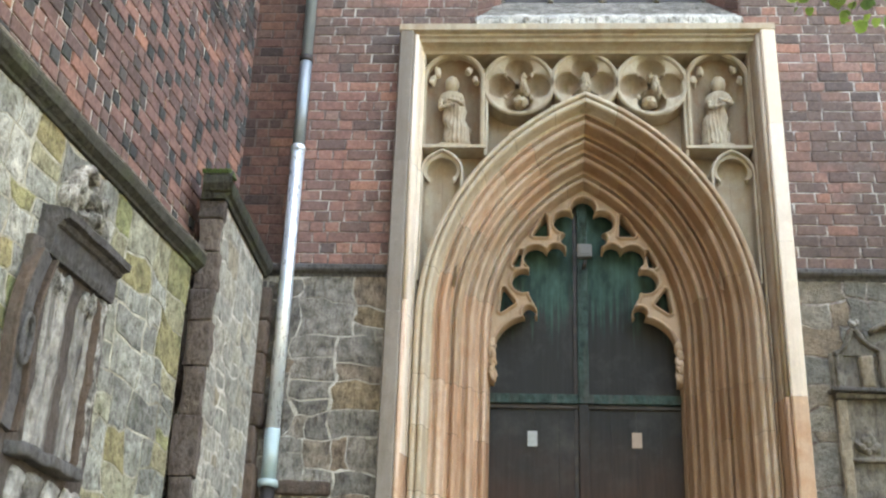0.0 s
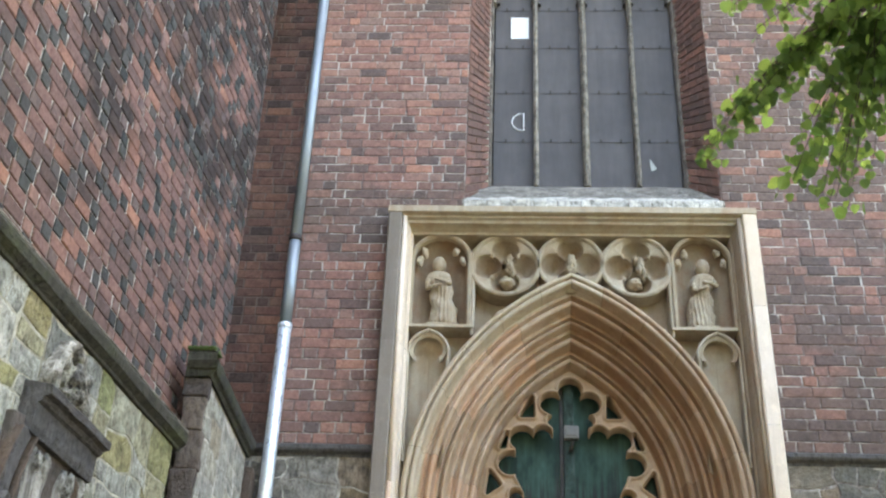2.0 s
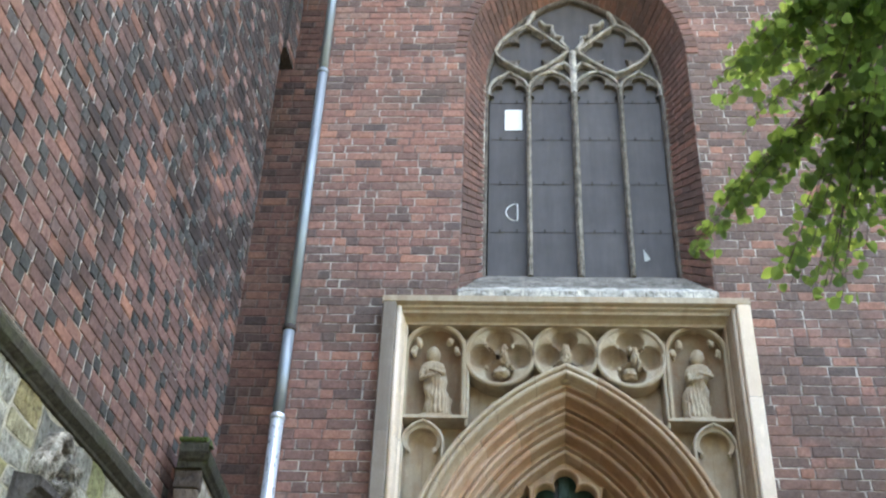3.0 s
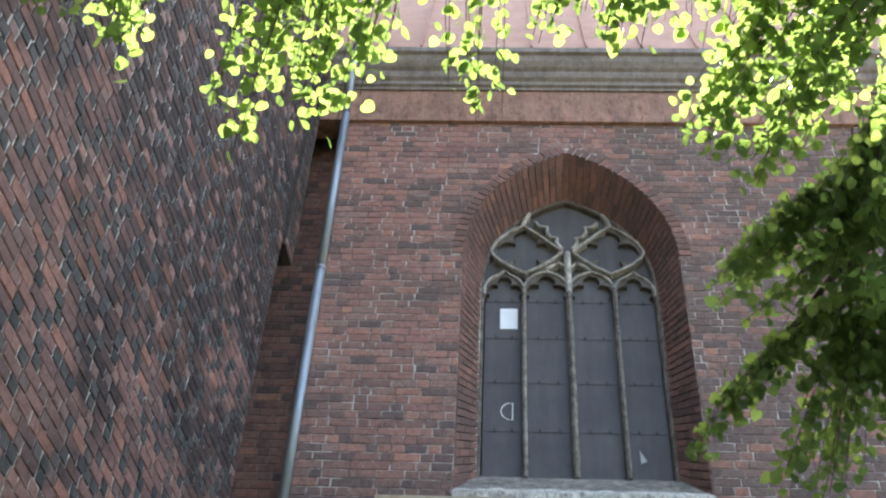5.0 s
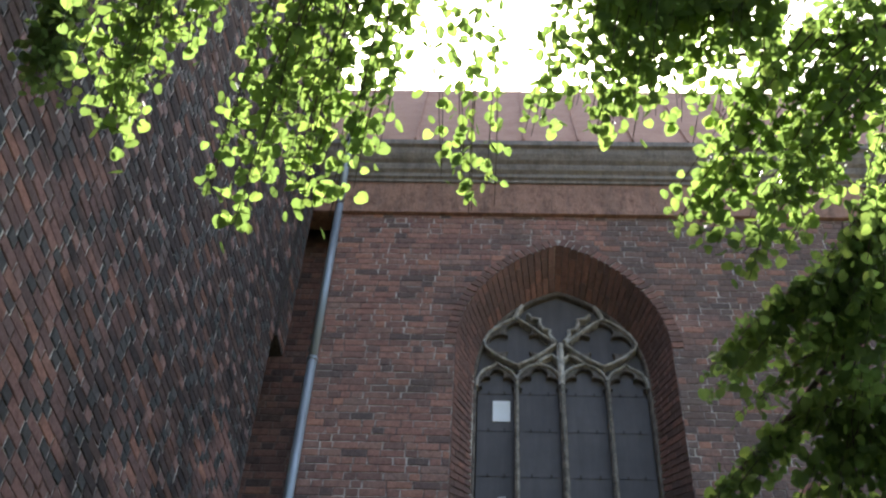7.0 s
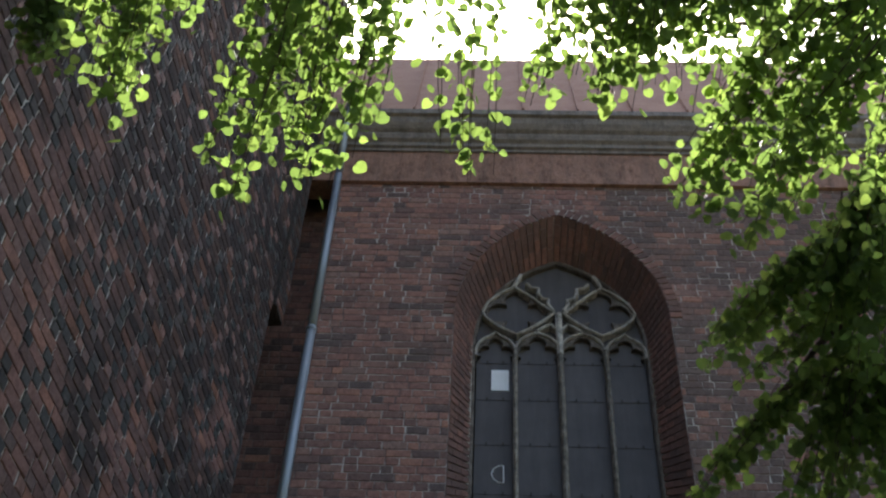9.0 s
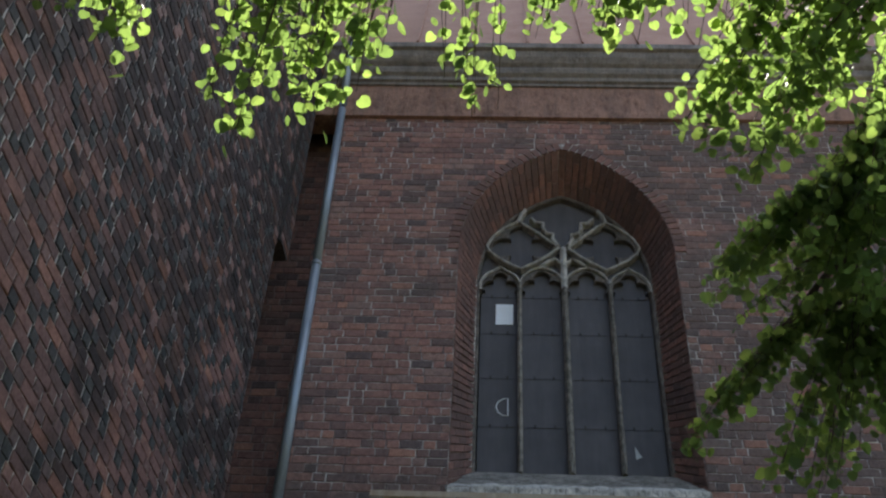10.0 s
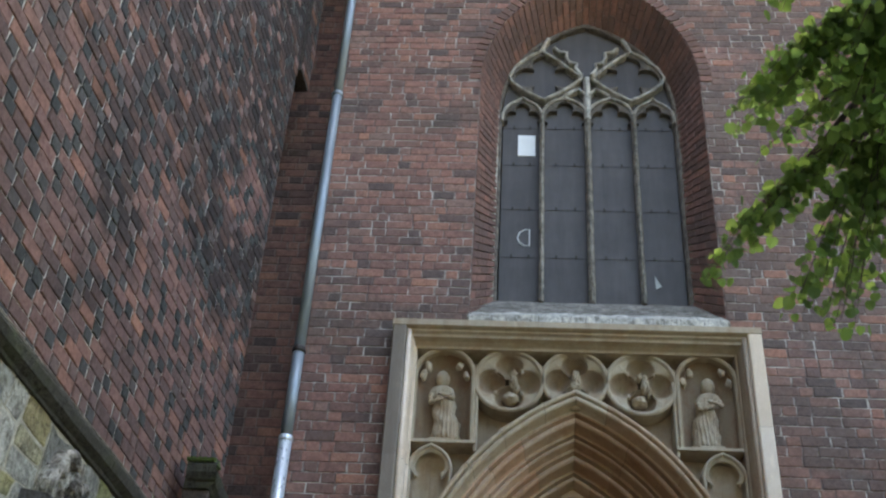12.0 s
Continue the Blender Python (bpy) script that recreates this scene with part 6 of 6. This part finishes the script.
def add_twig(pts, r):
    v, f = tube(pts, [r * (1 - 0.6 * i / (len(pts) - 1)) for i in range(len(pts))], 5)
    b = len(twig_v)
    twig_v.extend(v)
    twig_f.extend(tuple(b + i for i in q) for q in f)


def spray(rng, start, end, spread, twigs, leaves):
    """Drooping twigs from start towards end, set with leaves."""
    s, e = Vector(start), Vector(end)
    for _ in range(twigs):
        tgt = e + Vector((rng.gauss(0, spread), rng.gauss(0, spread), rng.gauss(0, spread * 0.8)))
        src = s + Vector((rng.gauss(0, spread * 0.5), rng.gauss(0, spread * 0.5), 0))
        pts = []
        for i in range(7):
            t = i / 6
            pts.append(src.lerp(tgt, t) + Vector((0, 0, 0.22 * (tgt - src).length * t * (1 - t))) + 0.03 * noise.noise_vector(src * 5 + Vector((t * 3, 0, rng.random()))))
        add_twig(pts, 0.004)
        for k in range(int(leaves * 2.15)):
            t = 0.12 + 0.88 * (k + rng.random()) / int(leaves * 2.15)
            i = min(5, int(t * 6))
            at = pts[i].lerp(pts[i + 1], t * 6 - i)
            add_leaf(rng, at + Vector((rng.gauss(0, 0.032), rng.gauss(0, 0.032), rng.gauss(0, 0.026) - 0.01)), 0.7)


def above(e, h, lean):
    """Where the twig that ends at e leaves the bough."""
    return e[0] * 0.92 + lean, e[1] - 0.62 * h, e[2] + h


rng = random.Random(11)
# far spray over the side wall
FAR_SPRAY = [(above(e, 1.25, 0.1), e, 0.060, 5, 30) for e in ((-1.60, 2.45, 3.93), (-1.42, 2.45, 3.60), (-1.39, 2.45, 3.75), (-1.36, 2.45, 4.0), (-1.27, 2.4, 4.17), (-1.2, 2.4, 4.40), (-1.50, 2.45, 4.02), (-1.67, 2.4, 4.28), (-1.46, 2.45, 3.78))]
# a shaded spray close to the side wall
SHADED_SPRAY = [((-2.3, 2.7, 6.95), (-2.50, 3.40, 5.42), 0.06, 9, 30), ((-2.35, 2.8, 6.9), (-2.40, 3.35, 5.55), 0.07, 9, 28), ((-2.35, 2.8, 6.9), (-2.58, 3.35, 5.60), 0.05, 7, 28)]
# the spray beside the sun
SUNLIT_SPRAY = [(above(e, 1.25, 0.24), e, 0.049, 4, 30) for e in ((-0.98, 2.72, 3.38), (-1.06, 2.72, 3.58), (-0.95, 2.70, 3.71), (-0.77, 2.74, 3.48), (-0.72, 2.72, 3.61), (-0.60, 2.74, 3.58), (-0.55, 2.72, 3.86), (-0.47, 2.70, 3.97), (-0.69, 2.70, 3.89), (-0.89, 2.68, 3.97), (-1.01, 2.72, 3.86))]
SUNLIT_SPRAY += [(above(e, 1.25, 0.24), e, 0.076, 4, 26) for e in ((-0.97, 2.66, 4.28), (-0.76, 2.62, 4.33), (-0.57, 2.62, 4.38), (-0.86, 2.7, 4.1))]
# the small hanging one under the sun
HANGING_SPRAY = [(above(e, 1.25, -0.02), e, 0.027, 2, 26) for e in ((-0.23, 2.8, 3.80), (-0.15, 2.8, 3.72), (-0.06, 2.82, 3.61), (-0.01, 2.8, 3.71))]
# beyond the sun, before the eaves
EAVES_SPRAY = [(above(e, 1.25, 0.28), e, 0.055, 4, 28) for e in ((0.20, 2.7, 4.04), (0.32, 2.7, 4.12), (0.42, 2.7, 3.95), (0.55, 2.7, 4.15), (0.63, 2.7, 4.10))]
EAVES_SPRAY += [(above(e, 1.25, 0.28), e, 0.087, 4, 26) for e in ((0.36, 2.62, 4.44), (0.50, 2.62, 4.41), (0.72, 2.6, 4.42), (0.49, 2.45, 4.2), (0.69, 2.45, 4.28), (0.63, 2.4, 4.5), (0.86, 2.4, 4.36), (0.78, 2.42, 4.30), (0.93, 2.4, 4.34), (1.02, 2.4, 4.42), (0.95, 2.3, 4.5))]
# the dense shaded twigs above them
DENSE_SPRAY = [(above(e, 1.0, 0.30), e, 0.095, 7, 24) for e in ((0.46, 2.45, 4.34), (0.60, 2.45, 4.30), (0.72, 2.42, 4.24), (0.86, 2.45, 4.26), (0.98, 2.42, 4.20), (1.10, 2.45, 4.28), (0.80, 2.5, 4.12), (0.92, 2.5, 4.05), (0.54, 2.35, 4.48), (0.78, 2.35, 4.46), (1.0, 2.35, 4.44))]
EAVES_SPRAY += [(above(e, 0.9, 0.28), e, 0.055, 4, 28) for e in ((0.30, 2.5, 3.92), (0.38, 2.5, 3.80), (0.50, 2.5, 3.86), (0.58, 2.5, 3.92))]
# the great mass
GREAT_MASS = [(above(e, 0.75, 0.62), e, 0.060, 3, 24) for e in ((0.78, 3.0, 3.95), (0.80, 3.0, 3.76), (0.88, 3.0, 3.67), (0.97, 3.0, 3.52), (1.08, 3.0, 3.75), (1.18, 3.0, 3.65), (1.12, 3.0, 4.02))]
GREAT_MASS += [((1.6, 2.6, 4.95), (1.12, 2.74, 4.25), 0.10, 4, 22), ((1.75, 2.5, 5.0), (1.48, 2.75, 4.2), 0.18, 7, 22), ((1.9, 2.6, 4.9), (1.55, 3.0, 3.7), 0.16, 7, 22), ((1.7, 2.7, 4.9), (1.36, 3.0, 4.0), 0.1, 4, 22)]
GREAT_MASS_BACK = [((1.6, 2.2, 5.3), (1.32, 2.3, 4.7), 0.2, 8, 24), ((1.9, 3.5, 4.7), (1.5, 3.75, 3.95), 0.12, 12, 26), ((1.8, 3.7, 4.5), (1.02, 3.9, 3.84), 0.05, 6, 24),
    ((1.9, 3.6, 4.6), (1.62, 3.85, 3.55), 0.16, 12, 24), ((1.9, 3.7, 4.5), (1.22, 3.9, 3.95), 0.06, 5, 24)]
# the low spray before the church wall
LOW_SPRAY = [((1.6, 4.1, 3.95), (0.86, 4.2, 3.10), 0.025, 5, 28), ((1.65, 4.1, 3.9), (1.06, 4.2, 3.36), 0.05, 6, 26), ((1.7, 4.1, 3.9), (1.24, 4.2, 2.92), 0.045, 6, 26), ((1.75, 4.1, 3.9), (1.36, 4.2, 2.86), 0.05, 6, 26),
    ((1.7, 4.0, 4.0), (1.50, 4.1, 3.32), 0.10, 9, 24), ((1.8, 4.0, 3.9), (1.66, 4.15, 3.25), 0.11, 10, 22), ((1.7, 3.9, 4.2), (1.02, 4.15, 3.98), 0.05, 5, 22),
    ((1.8, 3.9, 4.2), (1.28, 4.15, 3.84), 0.09, 7, 22), ((1.9, 4.0, 4.0), (1.8, 4.2, 3.1), 0.14, 10, 22)]
for group in (FAR_SPRAY, SUNLIT_SPRAY, HANGING_SPRAY, EAVES_SPRAY, LOW_SPRAY):    # the outer sprays let the sun through
    for s in group:
        spray(rng, *s[:4], s[4] * 0.52)
for group in (SHADED_SPRAY, DENSE_SPRAY, GREAT_MASS, GREAT_MASS_BACK):
    for s in group:
        spray(rng, *s)
SHADING_FOLIAGE = [(26, (3.7, 5.4), (4.5, 6.3), (1.8, 6.0)), (32, (4.6, 6.2), (6.3, 8.8), (1.8, 6.5)), (40, (-2.2, 0.6), (0.9, 2.0), (7.6, 9.2)), (38, (1.1, 4.8), (-1.2, 1.6), (5.8, 7.4)), (44, (-2.3, 1.2), (-3.0, 1.0), (6.2, 7.8)), (66, (3.2, 6.4), (-0.5, 5.4), (4.2, 8.2)), (52, (3.7, 6.4), (1.5, 7.2), (1.4, 4.8))]
for count, xr, yr, zr in SHADING_FOLIAGE:                       # unseen foliage added overhead, behind and to the side to shade the walls
    for _ in range(count):
        x, y, z = rng.uniform(*xr), rng.uniform(*yr), rng.uniform(*zr)
        spray(rng, (x, y, z), (x + rng.uniform(-0.5, 0.4), y + rng.uniform(-0.5, 0.4), z - rng.uniform(0.4, 0.8)), 0.28, 9, 24)
me = bpy.data.meshes.new("crown")
me.from_pydata(leaf_v, [], leaf_f)
tagged(link("crown", me, M["leaf"], tree, "heart-shaped fresh green leaves"), kind="stuff")
me = bpy.data.meshes.new("twig")
me.from_pydata(twig_v, [], twig_f)
tagged(link("twig", me, M["bark"], tree), kind="stuff")

# a long stone standing proud of the rubble beside the pipe
bm = box(bmesh.new(), -2.03, -1.565, Y - 0.085, Y, 1.985, 2.105, 0.02)
bmesh.ops.subdivide_edges(bm, edges=[e for e in bm.edges if e.calc_length() > 0.1], cuts=4, use_grid_fill=True)
for q in bm.verts:
    q.co += noise.noise_vector(q.co * 9) * 0.012
part("ledge_stone", bm, M["rust"], wall, "dark projecting stone", True)

# ---- pieces of the walls ----
lay_stones(wall, "stone", (-2.66, Y - 0.014, 0.9), (1, 0, 0), (0, -1, 0), 1.48, 3.09, 0.36, M["rubble"], 3, joint=0.012, deep=0.008, wobble=0.065, grade=lambda t: 0.6 + 0.75 * t)
lay_stones(wall, "stone", (PX + 1.82, Y - 0.014, 0.9), (1, 0, 0), (0, -1, 0), 2.4, 3.09, 0.36, M["rubble_dull"], 7, joint=0.012, deep=0.010, wobble=0.07)
lay_stones(west, "stone", side(-4.9, 0.24, 0.2), ALONG, OUT, 4.345, 2.93, 0.34, M["rubble_moss"], 12, wobble=0.055, joint=0.014, deep=0.007)
lay_stones(pier, "stone", (-2.274, 8.24, 0.3), (0, 1, 0), (1, 0, 0), 1.49, 3.55, 0.27, M["rubble_pier"], 17, joint=0.020, deep=0.006, wobble=0.05, grade=lambda t: 0.55 + 0.75 * t)
lay_bricks(wall, "brick", (0, FACE, 0), (1, 0, 0), (0, -1, 0), 4.125, BAND_Z, face_spans, lambda s, z: -2.1 < s < -1.17 and 4.2 < z < 6.6 or 2.45 < s < 3.2 and 4.2 < z < 6.6, [M["brick"]], 1)
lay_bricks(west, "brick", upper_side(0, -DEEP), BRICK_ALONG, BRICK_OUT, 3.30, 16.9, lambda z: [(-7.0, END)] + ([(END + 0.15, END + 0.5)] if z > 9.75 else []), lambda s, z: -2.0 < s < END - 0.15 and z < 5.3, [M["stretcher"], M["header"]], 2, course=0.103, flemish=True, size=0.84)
lay_bricks(wall, "brick", (0, FACE + RECESS, 0), (1, 0, 0), (0, -1, 0), 4.125, BAND_Z, lambda z: [(-3.4, -2.15)], lambda s, z: False, [M["brick"]], 4)
